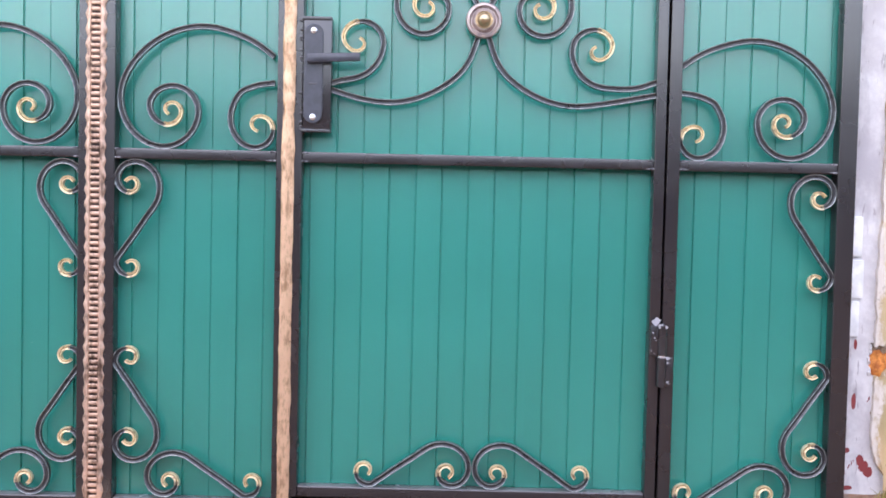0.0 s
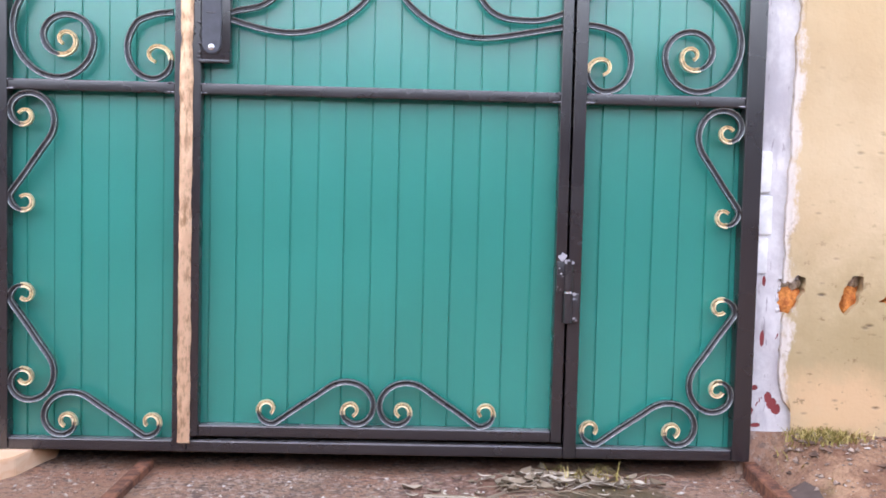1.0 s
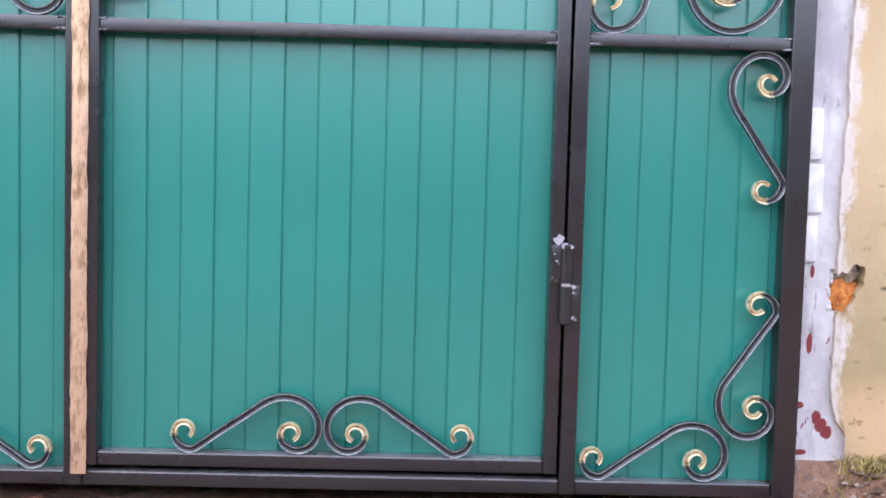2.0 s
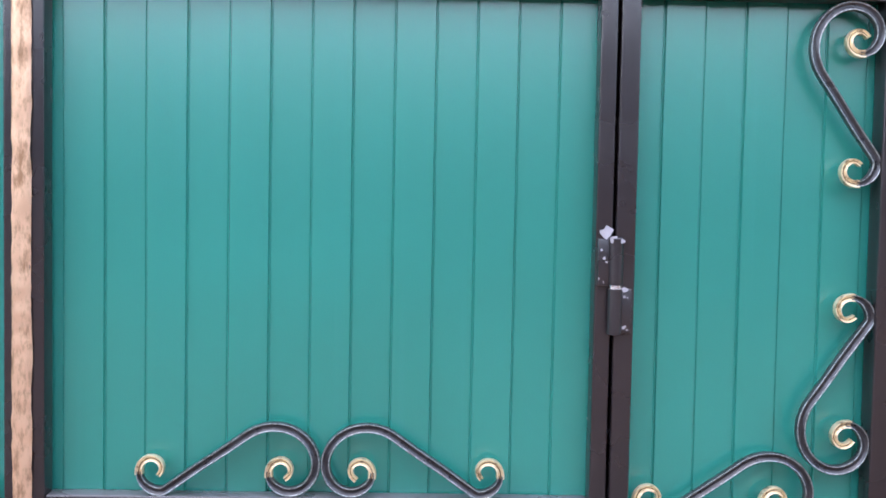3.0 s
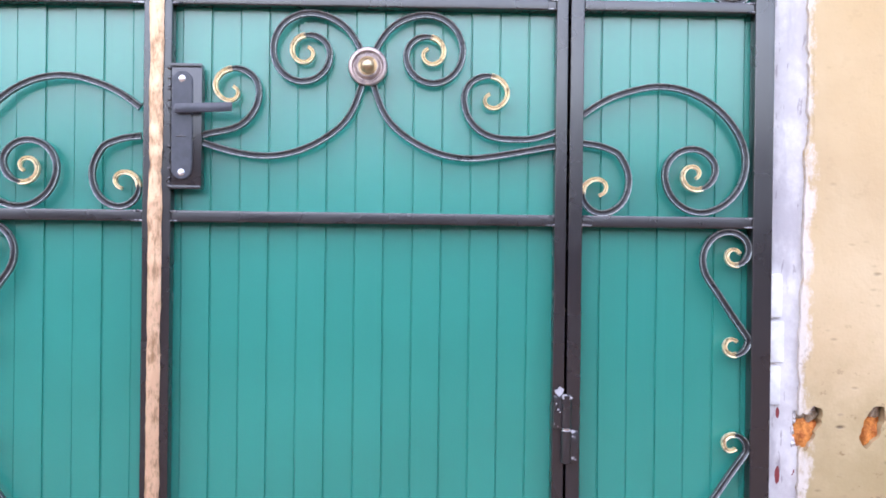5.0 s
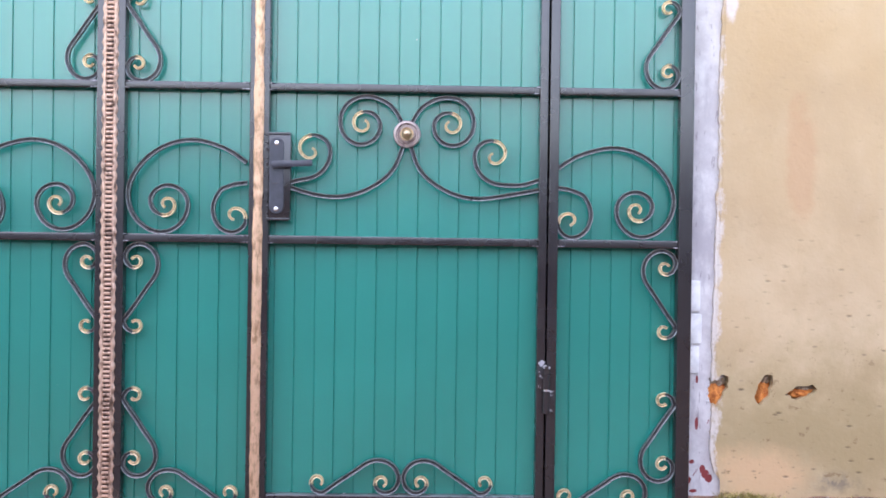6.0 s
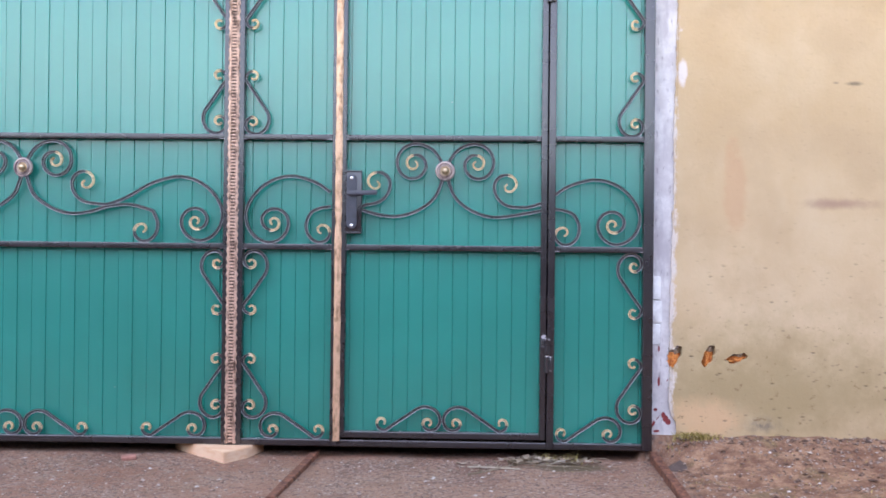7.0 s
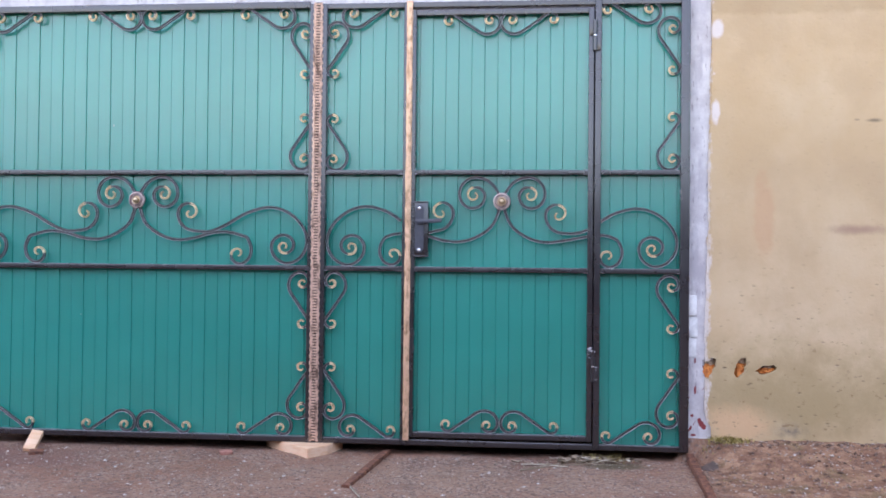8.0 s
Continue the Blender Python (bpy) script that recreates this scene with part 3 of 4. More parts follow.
def bar(name, pts, material, width, depth, y, taper=(0.0, 0.0), second=None, strips=()):
    """A square bar with eased edges swept along a path in the gate's plane. taper: how long each end thins out."""
    pts = np.asarray(pts)
    n_ = len(pts)
    d = np.gradient(pts, axis=0)
    d /= np.maximum(np.hypot(d[:, 0], d[:, 1]), 1e-9)[:, None]
    nrm = np.stack([-d[:, 1], d[:, 0]], 1)
    s = np.concatenate([[0], np.cumsum(np.hypot(*np.diff(pts, axis=0).T))])
    ring = [(-1, -0.35), (-0.94, -0.84), (-0.80, -1), (-0.62, -0.94), (-0.12, -0.42), (0.12, -0.42), (0.62, -0.94), (0.80, -1), (0.94, -0.84), (1, -0.35), (1, 0.6), (0.7, 1), (-0.7, 1), (-1, 0.6)]
    verts, faces = [], []
    for i in range(n_):
        k = 1.0
        if taper[0]:
            k = min(k, 0.55 + 0.45 * min(1, s[i] / taper[0]))
        if taper[1]:
            k = min(k, 0.55 + 0.45 * min(1, (s[-1] - s[i]) / taper[1]))
        for u, v in ring:
            verts.append((pts[i, 0] + nrm[i, 0] * u * width * k / 2, y + v * depth / 2, pts[i, 1] + nrm[i, 1] * u * width * k / 2))
    m = len(ring)
    for i in range(n_ - 1):
        for k in range(m):
            a, b = i * m + k, i * m + (k + 1) % m
            faces.append((a, a + m, b + m, b))
    faces.append(tuple(range(m)))
    faces.append(tuple(range((n_ - 1) * m, n_ * m))[::-1])
    me = mesh_of(name, verts, faces, material, 38)
    if second:
        me.materials.append(second)
        me.polygons.foreach_set("material_index", [1 if i < (n_ - 1) * m and i % m in strips else 0 for i in range(len(me.polygons))])
    bm = bmesh.new()
    bm.from_mesh(me)
    bmesh.ops.recalc_face_normals(bm, faces=bm.faces[:])
    bm.to_mesh(me)
    bm.free()
    return me


def scroll_meshes(points, start_gold, end_gold, width=0.0135, depth=0.0135, y=0.011):
    """The black bar and its gilded tips, as meshes; gold lengths in metres along the bar."""
    path = smooth_path(points)
    s = np.concatenate([[0], np.cumsum(np.hypot(*np.diff(path, axis=0).T))])
    if max(start_gold, end_gold) > 0.1 or not (start_gold or end_gold):
        keep = np.ones(len(path))
        if start_gold:
            keep *= np.clip((s - start_gold - 0.06) / 0.08, 0, 1)
        if end_gold:
            keep *= np.clip((s[-1] - s - end_gold - 0.06) / 0.08, 0, 1)
        for _ in range(70):
            mean = path.copy()
            mean[1:-1] = (path[:-2] + 2 * path[1:-1] + path[2:]) / 4
            path = path + (mean - path) * keep[:, None]
    s = np.concatenate([[0], np.cumsum(np.hypot(*np.diff(path, axis=0).T))])
    i0 = int(np.searchsorted(s, start_gold))
    i1 = int(np.searchsorted(s, s[-1] - end_gold))
    out = [bar("scroll", path[max(0, i0 - 2):i1 + 2], SCROLL, width, depth, y, (0.03 if start_gold else 0, 0.03 if end_gold else 0), RIDGE, (1, 2, 6, 7))]
    if start_gold:
        out.append(bar("gilded_tip", path[:i0 + 1], GILT, width * 0.96, depth * 1.04, y - 0.0006, (start_gold * 1.2, 0), GILT_GROOVE, (4,)))
    if end_gold:
        out.append(bar("gilded_tip", path[i1:], GILT, width * 0.96, depth * 1.04, y - 0.0006, (0, end_gold * 1.2), GILT_GROOVE, (4,)))
    return out


def add_scroll(meshes, parent, m=None, name="scroll"):
    ob = piece(name, meshes[0], parent, m)
    for me in meshes[1:]:
        sub("gilded_tip", me, ob, "pale gold curled tip")
    return ob


# the small scroll that is used on all panels: origin at its large curl, its small curl towards -x, its back towards +z
U = 0.183 / 215.0
LARGE = [(-72, 16), (-15, 16), (60, 17), (120, 19), (185, 23), (249, 30), (288, 39), (332, 50), (377, 60), (418, 67), (457, 74.5), (475, 79), (492, 83)]
SMALL = [(-62, 41), (-88, 36), (-120, 29), (-170, 23), (-230, 22), (-290, 20), (-345, 18), (-405, 14)]
small_path = [(x * U, z * U) for x, z in polar(3, -2, LARGE)] + [(-82 * U, 39 * U), (-110 * U, 20 * U), (-140 * U, 0 * U)] + [(x * U, z * U) for x, z in polar(-214, -3, SMALL)]
SIDE = {
    1: scroll_meshes(small_path, 0.072, 0.070),
    -1: scroll_meshes([(x, -z) for x, z in small_path], 0.072, 0.070),
}


def small_scroll(parent, x, z, towards, side):
    """towards: the way from the small curl to the large one, in degrees from +x to +z; side 1 or -1: on which side its back lies."""
    add_scroll(SIDE[side], parent, Matrix.Translation((x, 0, z)) @ Matrix.Rotation(-radians(towards), 4, "Y"))


def pair_up(parent, x, z, half):
    """Two scrolls back to back on a bottom rail."""
    small_scroll(parent, x - half, z, 0, 1)
    small_scroll(parent, x + half, z, 180, -1)


def pair_down(parent, x, z, half):
    small_scroll(parent, x - half, z, 0, -1)
    small_scroll(parent, x + half, z, 180, 1)


# the centre ornament, from its rosette outwards, for one half
ARM = [(0.010, -0.030), (0.037, -0.104), (0.094, -0.151), (0.151, -0.176), (0.208, -0.184), (0.275, -0.175)]
CURL = [(62, 0.082), (40, 0.072), (0, 0.062), (-45, 0.057), (-85, 0.053), (-135, 0.040), (-165, 0.032), (-217, 0.022), (-260, 0.018), (-357, 0.018), (-440, 0.016)]
MID = [(-60, 0.090), (-100, 0.075), (-153, 0.060), (-187, 0.058), (-220, 0.055), (-255, 0.050), (-298, 0.043), (-333, 0.036), (-387, 0.022), (-450, 0.018), (-533, 0.016), (-610, 0.012)]
BIG = [(118, 0.203), (98, 0.177), (77, 0.150), (51, 0.129), (10, 0.112), (-20, 0.098), (-52, 0.088), (-83, 0.082), (-118, 0.070), (-157, 0.063), (-189, 0.063), (-225, 0.061), (-266, 0.057),
       (-304, 0.053), (-348, 0.047), (-400, 0.036), (-441, 0.031), (-500, 0.025), (-553, 0.022), (-605, 0.019), (-699, 0.014), (-780, 0.009)]
TOP = [(108, 0.084), (60, 0.076), (7, 0.068), (-45, 0.067), (-88, 0.066), (-140, 0.058), (-204, 0.046), (-260, 0.034), (-360, 0.026), (-460, 0.022), (-540, 0.017), (-600, 0.011)]
MID_SCROLL = polar(0.253, -0.062, MID)[::-1]
TOP_SCROLL = [(0.012, 0.030), (0.045, 0.085)] + polar(0.128, 0.030, TOP)


def turned(points, x, z, side):
    return [(x + side * px, z + pz) for px, pz in points]


def rosette(parent, x, z):
    m = Matrix.Translation((x, -0.002, z))
    disc = piece("rosette", lathe("rosette", [(0.038, 0.010), (0.040, 0.002), (0.0375, -0.004), (0.0325, -0.005), (0.029, 0.003), (0.0265, 0.003), (0.024, -0.006), (0.021, -0.009)], DISC, 32), parent, m, "round bronze rosette with raised rings")
    sub("boss", lathe("boss", [(0.0215, -0.007), (0.019, -0.010), (0.0155, -0.009), (0.0145, -0.014), (0.0125, -0.021), (0.009, -0.025), (0.004, -0.0275)], KNOB, 24), disc)


def upper_curls(parent, x, z):
    for side in (1, -1):
        add_scroll(scroll_meshes(turned(TOP_SCROLL, x, z, side), 0, 0.13), parent)


# ---------------------------------------------------------------- gate parts
BOTTOM, TOP_Z = 0.094, 2.106
LOW, HIGH = (0.878, 0.901), (1.318, 1.340)
SHEET_Y = 0.039


def sheet(x0, x1, z0, z1, phase, parent):
    """Profiled sheet steel: flats of about 55 mm, a narrow crease at each change of level."""
    pitch, slope, deep, crease = 0.0593, 0.0042, 0.0036, 0.0011
    k0 = math.floor((x0 - phase) / pitch) - 1
    prof = []
    for k in range(k0, k0 + int((x1 - x0) / pitch) + 4):
        x = phase + k * pitch
        a, b = (0, deep) if k % 2 else (deep, 0)
        prof += [(x - slope / 2, SHEET_Y + a), (x - slope / 8, SHEET_Y + deep + crease), (x + slope / 8, SHEET_Y + deep + crease), (x + slope / 2, SHEET_Y + b)]
    prof = [(min(max(x, x0), x1), y) for x, y in prof]
    prof = [p for i, p in enumerate(prof) if i == 0 or p[0] - prof[i - 1][0] > 1e-5]
    rows = 14
    verts = []
    for j in range(rows + 1):
        z = z0 + (z1 - z0) * j / rows
        for x, y in prof:
            verts.append((x + 0.0012 * noise.noise((x * 6, z * 2.5, 0)), y + 0.0016 * noise.noise((x * 3, z * 2, 7)), z))
    n_ = len(prof)
    faces = [(j * n_ + i, j * n_ + i + 1, (j + 1) * n_ + i + 1, (j + 1) * n_ + i) for j in range(rows) for i in range(n_ - 1)]
    return piece("profiled_sheet", mesh_of("profiled_sheet", verts, faces, GREEN, 20), parent, None, "green trapezoid-profiled sheet steel")


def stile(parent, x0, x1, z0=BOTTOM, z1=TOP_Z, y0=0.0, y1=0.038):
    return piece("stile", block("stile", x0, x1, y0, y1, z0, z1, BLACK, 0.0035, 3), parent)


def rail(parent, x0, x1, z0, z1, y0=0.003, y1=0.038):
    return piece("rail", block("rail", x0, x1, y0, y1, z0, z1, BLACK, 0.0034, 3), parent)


def weld(parent, x, z, seed, long_=0.03, tall=0.005, y=0.003, material=None):
    """A rough bead of weld, with the paint scraped thin."""
    rnd = random.Random(seed)
    bm = bmesh.new()
    bmesh.ops.create_icosphere(bm, subdivisions=2, radius=1.0)
    for v in bm.verts:
        k = 1 + 0.45 * noise.noise(v.co * 2.5 + Vector((seed * 3.1, 0, 0)))
        v.co = Vector((x + v.co.x * k * long_ / 2, y + v.co.y * 0.0022 * k, z + v.co.z * k * tall / 2))
    me = bpy.data.meshes.new("weld_bead")
    bm.to_mesh(me)
    bm.free()
    me.materials.append(material or WELD)
    me.polygons.foreach_set("use_smooth", [True] * len(me.polygons))
    piece("weld_bead", me, parent, None, "" if material else "rough silvery weld bead")


def weld_pair(parent, x, rails, seed):
    for i, (z0, z1) in enumerate(rails):
        weld(parent, x, z0 + 0.002, seed + i, 0.026 + 0.008 * (i % 2))
        weld(parent, x, z1 - 0.002, seed + i + 5, 0.020 + 0.01 * (i % 2))


# left leaf
leaf = thing("gate_leaf", -1.309, 0.014, BOTTOM, "wide green sheet-steel gate leaf with black scrollwork, wedged on wood", "gate")
LX0, LX1 = -2.165, -0.455
stile(leaf, LX0, LX0 + 0.04)
stile(leaf, LX1 - 0.040, LX1 - 0.001)
for z0, z1 in ((BOTTOM, 0.120), LOW, HIGH, (2.086, TOP_Z + 0.012)):
    rail(leaf, LX0 + 0.04, LX1 - 0.040, z0, z1)
sheet(LX0 + 0.02, LX1 - 0.012, 0.105, 2.096, -0.572, leaf)
CX = -1.309
for side in (1, -1):
    ex = CX + side * 0.788
    up, dn = 90, -90
    s_up, s_dn = (1, -1) if side > 0 else (-1, 1)
    small_scroll(leaf, ex, 0.818, up, s_up)
    small_scroll(leaf, ex, 0.253, dn, s_dn)
    small_scroll(leaf, ex, 1.966, up, s_up)
    small_scroll(leaf, ex, 1.394, dn, s_dn)
    small_scroll(leaf, CX + side * 0.696, 0.159, 0 if side > 0 else 180, 1 if side > 0 else -1)
    small_scroll(leaf, CX + side * 0.690, 2.058, 0 if side > 0 else 180, -1 if side > 0 else 1)
    # the long scrolls of the centre band
    wave = MID_SCROLL + [(0.335, -0.150), (0.42, -0.118), (0.515, -0.062)] + polar(0.702, -0.212, [(a, r * 1.0) for a, r in BIG])
    add_scroll(scroll_meshes(turned(wave, CX, 1.199, side), 0.14, 0.125), leaf)
    arm = ARM + [(0.345, -0.155), (0.43, -0.146)] + polar(0.484, -0.241, CURL)
    add_scroll(scroll_meshes(turned(arm, CX, 1.199, side), 0, 0.10), leaf)
pair_up(leaf, -1.301, 0.156, 0.057)
pair_down(leaf, -1.304, 2.061, 0.053)
upper_curls(leaf, CX, 1.199)
rosette(leaf, CX, 1.199)
weld_pair(leaf, LX1 - 0.045, (LOW, HIGH), 11)

# right section: fixed panels either side of the wicket
frame_ = thing("gate_section", 0.40, 0.014, BOTTOM, "black steel gate section with green panels and scrollwork round a wicket", "gate")
RX = 1.224
stile(frame_, LX1 + 0.001, -0.414)
stile(frame_, -0.057, -0.026)
stile(frame_, 0.807, 0.835)
stile(frame_, 1.184, RX, y0=-0.002)
for x0, x1 in ((-0.414, -0.057), (0.835, 1.184)):
    rail(frame_, x0, x1, *LOW)
    rail(frame_, x0, x1, *HIGH)
for x0, x1 in ((-0.414, -0.057), (-0.026, 0.807), (0.835, 1.184)):
    rail(frame_, x0, x1, BOTTOM, 0.119)
    rail(frame_, x0, x1, 2.080, TOP_Z)
sheet(-0.430, -0.035, 0.10, 2.095, -0.3245, frame_)
sheet(0.815, 1.20, 0.10, 2.095, 0.877, frame_)
for ex, s_up, s_dn in ((1.146, 1, -1), (-0.377, -1, 1)):
    small_scroll(frame_, ex, 0.820, 90, s_up)
    small_scroll(frame_, ex, 0.254, -90, s_dn)
    small_scroll(frame_, ex, 1.968, 90, s_up)
    small_scroll(frame_, ex, 1.391, -90, s_dn)
small_scroll(frame_, 1.049, 0.160, 0, 1)
small_scroll(frame_, 1.043, 2.056, 0, -1)
small_scroll(frame_, -0.286, 0.160, 180, -1)
small_scroll(frame_, -0.292, 2.056, 180, 1)
RO = (0.395, 1.197)
side_arc = [(0.440, -0.090), (0.490, -0.056)] + polar(0.668, -0.210, BIG)
side_arc_left = [(0.440, -0.090), (0.490, -0.054)] + polar(0.668, -0.213, [(a, q * 1.035) for a, q in BIG])
side_curl = [(0.438, -0.148), (0.475, -0.153)] + polar(0.472, -0.239, CURL)
add_scroll(scroll_meshes(turned(side_arc, RO[0], RO[1], 1), 0, 0.125), frame_)
add_scroll(scroll_meshes(turned(side_curl, RO[0], RO[1], 1), 0, 0.10), frame_)
add_scroll(scroll_meshes(turned(side_arc_left, RO[0] - 0.020, RO[1] + 0.002, -1), 0, 0.125), frame_)
add_scroll(scroll_meshes(turned(side_curl, RO[0] - 0.020, RO[1] + 0.002, -1), 0, 0.10), frame_)
weld_pair(frame_, -0.410, (LOW, HIGH), 21)
weld_pair(frame_, -0.066, (LOW, HIGH), 31)
weld_pair(frame_, 0.842, (LOW,), 41)
weld_pair(frame_, 1.180, (LOW, HIGH), 51)

# wicket door
wicket = thing("wicket_door", 0.39, 0.014, 0.130, "closed green wicket door with black scrollwork, rosette and lever lock", "door")
stile(wicket, -0.022, 0.0, 0.130, 2.069)
stile(wicket, 0.778, 0.802, 0.130, 2.069)
for z0, z1 in ((0.130, 0.154), LOW, HIGH, (2.043, 2.069)):
    rail(wicket, 0.0, 0.778, z0, z1)
sheet(-0.012, 0.79, 0.14, 2.055, 0.014, wicket)
pair_up(wicket, 0.391, 0.194, 0.058)
pair_down(wicket, 0.383, 2.017, 0.053)
upper_curls(wicket, *RO)
rosette(wicket, *RO)
mid_arm = MID_SCROLL + [(0.330, -0.145), (0.384, -0.126)]
low_arm = ARM + [(0.330, -0.165), (0.384, -0.155)]
add_scroll(scroll_meshes(turned(mid_arm, RO[0], RO[1], 1), 0.14, 0), wicket)
add_scroll(scroll_meshes(turned(low_arm, RO[0], RO[1], 1), 0, 0), wicket)
add_scroll(scroll_meshes(turned(MID_SCROLL + [(0.310, -0.151)], RO[0] - 0.024, RO[1] + 0.008, -1), 0.14, 0), wicket)
add_scroll(scroll_meshes(turned(ARM + [(0.332, -0.158)], RO[0], RO[1], -1), 0, 0), wicket)
weld_pair(wicket, 0.004, (LOW, HIGH), 61)
weld_pair(wicket, 0.774, (LOW, HIGH), 71)


# hammered copper strip over the closing gap
def hammered_strip(x0, x1, z0, z1):
    nu, step = 7, 0.006
    rows = int((z1 - z0) / step)
    verts, faces = [], []
    for j in range(rows + 1):
        z = z0 + (z1 - z0) * j / rows
        w0 = x0 + 0.0022 * noise.noise((1.5, z * 14, 0)) + 0.0010 * noise.noise((1.5, z * 70, 0))
        w1 = x1 + 0.0022 * noise.noise((9.5, z * 14, 0)) + 0.0010 * noise.noise((9.5, z * 70, 0))
        for i in range(nu + 1):
            u = i / nu
            x = w0 + (w1 - w0) * u
            dome = 0.004 * (1 - (2 * u - 1) ** 4)
            verts.append((x, -0.003 - dome - 0.0022 * noise.noise((x * 60, z * 32, 2)) - 0.001 * noise.noise((x * 150, z * 110, 5)), z))
    for j in range(rows):
        for i in range(nu):
            a = j * (nu + 1) + i
            faces.append((a, a + 1, a + nu + 2, a + nu + 1))
    return mesh_of("cover_strip", verts, faces, COPPER, 70)


piece("cover_strip", hammered_strip(-0.0440, -0.0165, 0.116, 2.11), wicket, None, "hammered copper-gold steel cover strip")
piece("strip_backing", block("strip_backing", -0.0415, -0.0185, -0.0035, 0.0005, 0.117, 2.108, BLACK, 0.0006, 1), wicket)


# lock with lever
def rounded_plate(x0, x1, z0, z1, y0, y1, material, steps=10):
    r, cx = (x1 - x0) / 2, (x0 + x1) / 2
    outline = [(cx + r * math.cos(a), z1 - r + r * math.sin(a)) for a in np.linspace(0, math.pi, steps)]
    outline += [(cx + r * math.cos(a), z0 + r + r * math.sin(a)) for a in np.linspace(math.pi, 2 * math.pi, steps)]
    n_ = len(outline)
    inset = [(cx + (x - cx) * 0.9, (z0 + z1) / 2 + (z - (z0 + z1) / 2) * 0.985) for x, z in outline]
    verts = [(x, y1, z) for x, z in outline] + [(x, y0 + 0.0015, z) for x, z in outline] + [(x, y0, z) for x, z in inset]
    faces = [(k, (k + 1) % n_, n_ + (k + 1) % n_, n_ + k) for k in range(n_)]
    faces += [(n_ + k, n_ + (k + 1) % n_, 2 * n_ + (k + 1) % n_, 2 * n_ + k) for k in range(n_)]
    faces.append(tuple(range(2 * n_, 3 * n_))[::-1])
    me = mesh_of("cover_plate", verts, faces, material, 40)
    return me


lock = piece("lock", block("lock", 0.0005, 0.062, -0.004, 0.026, 0.945, 1.196, BLACK, 0.002), wicket, None, "black steel box lock welded to the door")
sub("lip", block("lip", -0.003, 0.061, -0.007, -0.003, 0.944, 0.951, BLACK, 0.001), lock)
sub("lip", block("lip", -0.003, 0.061, -0.007, -0.003, 1.190, 1.197, BLACK, 0.001), lock)
sub("cover_plate", rounded_plate(0.002, 0.044, 0.963, 1.182, -0.0095, -0.003, IRON), lock, "grey round-ended lock cover plate")
sub("key_slot", block("key_slot", 0.012, 0.031, -0.0102, -0.009, 1.0485, 1.0515, BLACK, 0.0004, 1), lock)

for k, z in enumerate((0.950, 0.957, 0.966, 0.985, 1.030, 1.108, 1.124, 1.146, 1.152, 1.168, 1.188)):
    weld(wicket, -0.0035, z, 80 + k, 0.009, 0.006, -0.001, BLACK)


def lever():
    """A flat lever with a rounded root."""
    verts, faces = [], []
    stations = [(0.0095, -0.020, 0.0048), (0.0105, -0.0215, 0.0072), (0.013, -0.022, 0.0090), (0.018, -0.022, 0.0094), (0.070, -0.024, 0.0092), (0.124, -0.026, 0.0088), (0.1262, -0.0255, 0.0080)]
    for x, y, h_ in stations:
        zc = 1.1045 + 0.004 * (x - 0.02) / 0.1
        for dy, dz in ((-0.003, -h_ + 0.0012), (-0.003, h_ - 0.0012), (-0.002, h_), (0.003, h_), (0.004, h_ - 0.0012), (0.004, -h_ + 0.0012), (0.003, -h_), (-0.002, -h_)):
            verts.append((x, y + dy, zc + dz))
    for i in range(len(stations) - 1):
        for k in range(8):
            a, b = i * 8 + k, i * 8 + (k + 1) % 8
            faces.append((a, a + 8, b + 8, b))
    faces += [tuple(range(8)), tuple(range(len(verts) - 8, len(verts)))[::-1]]
    me = mesh_of("lever", verts, faces, IRON, 45)
    bm = bmesh.new()
    bm.from_mesh(me)
    bmesh.ops.recalc_face_normals(bm, faces=bm.faces[:])
    bm.to_mesh(me)
    bm.free()
    return me


sub("lever", lever(), lock, "flat grey steel door lever")
spindle = sub("spindle", lathe("spindle", [(0.007, 0.0), (0.007, -0.014)], IRON, 16), lock)
spindle.location = (0.022, -0.007, 1.1045)
dome_screw = lathe("screw", [(0.0072, 0.001), (0.0070, -0.0015), (0.0052, -0.0032), (0.0022, -0.0038)], SCREW, 16)
for z in (0.977, 1.166):
    ob = sub("screw", dome_screw, lock, "shiny domed screw")
    ob.location = (0.023, -0.0095, z)


# hinges
def barrel(z0, z1, r=0.0105):
    return lathe("barrel", [(r - 0.0012, z0), (r, z0 + 0.0012), (r, z1 - 0.0012), (r - 0.0012, z1)], BLACK, 20, "z")


def flake(x, y, z, w, h, seed, parent):
    """A chip of bare primer or paint with a ragged outline."""
    rnd = random.Random(seed)
    n_ = 11
    ring = [(math.cos(2 * math.pi * k / n_) * rnd.uniform(0.55, 1.1), math.sin(2 * math.pi * k / n_) * rnd.uniform(0.55, 1.1)) for k in range(n_)]
    verts = [(x + u * w / 2, y - rnd.uniform(0, 0.0006), z + v * h / 2) for u, v in ring] + [(x + u * w / 2, y + 0.002, z + v * h / 2) for u, v in ring]
    faces = [tuple(range(n_))[::-1]] + [(k, (k + 1) % n_, n_ + (k + 1) % n_, n_ + k) for k in range(n_)]
    sub("paint_flake", mesh_of("paint_flake", verts, faces, PAINT_CHIP, 30), parent)


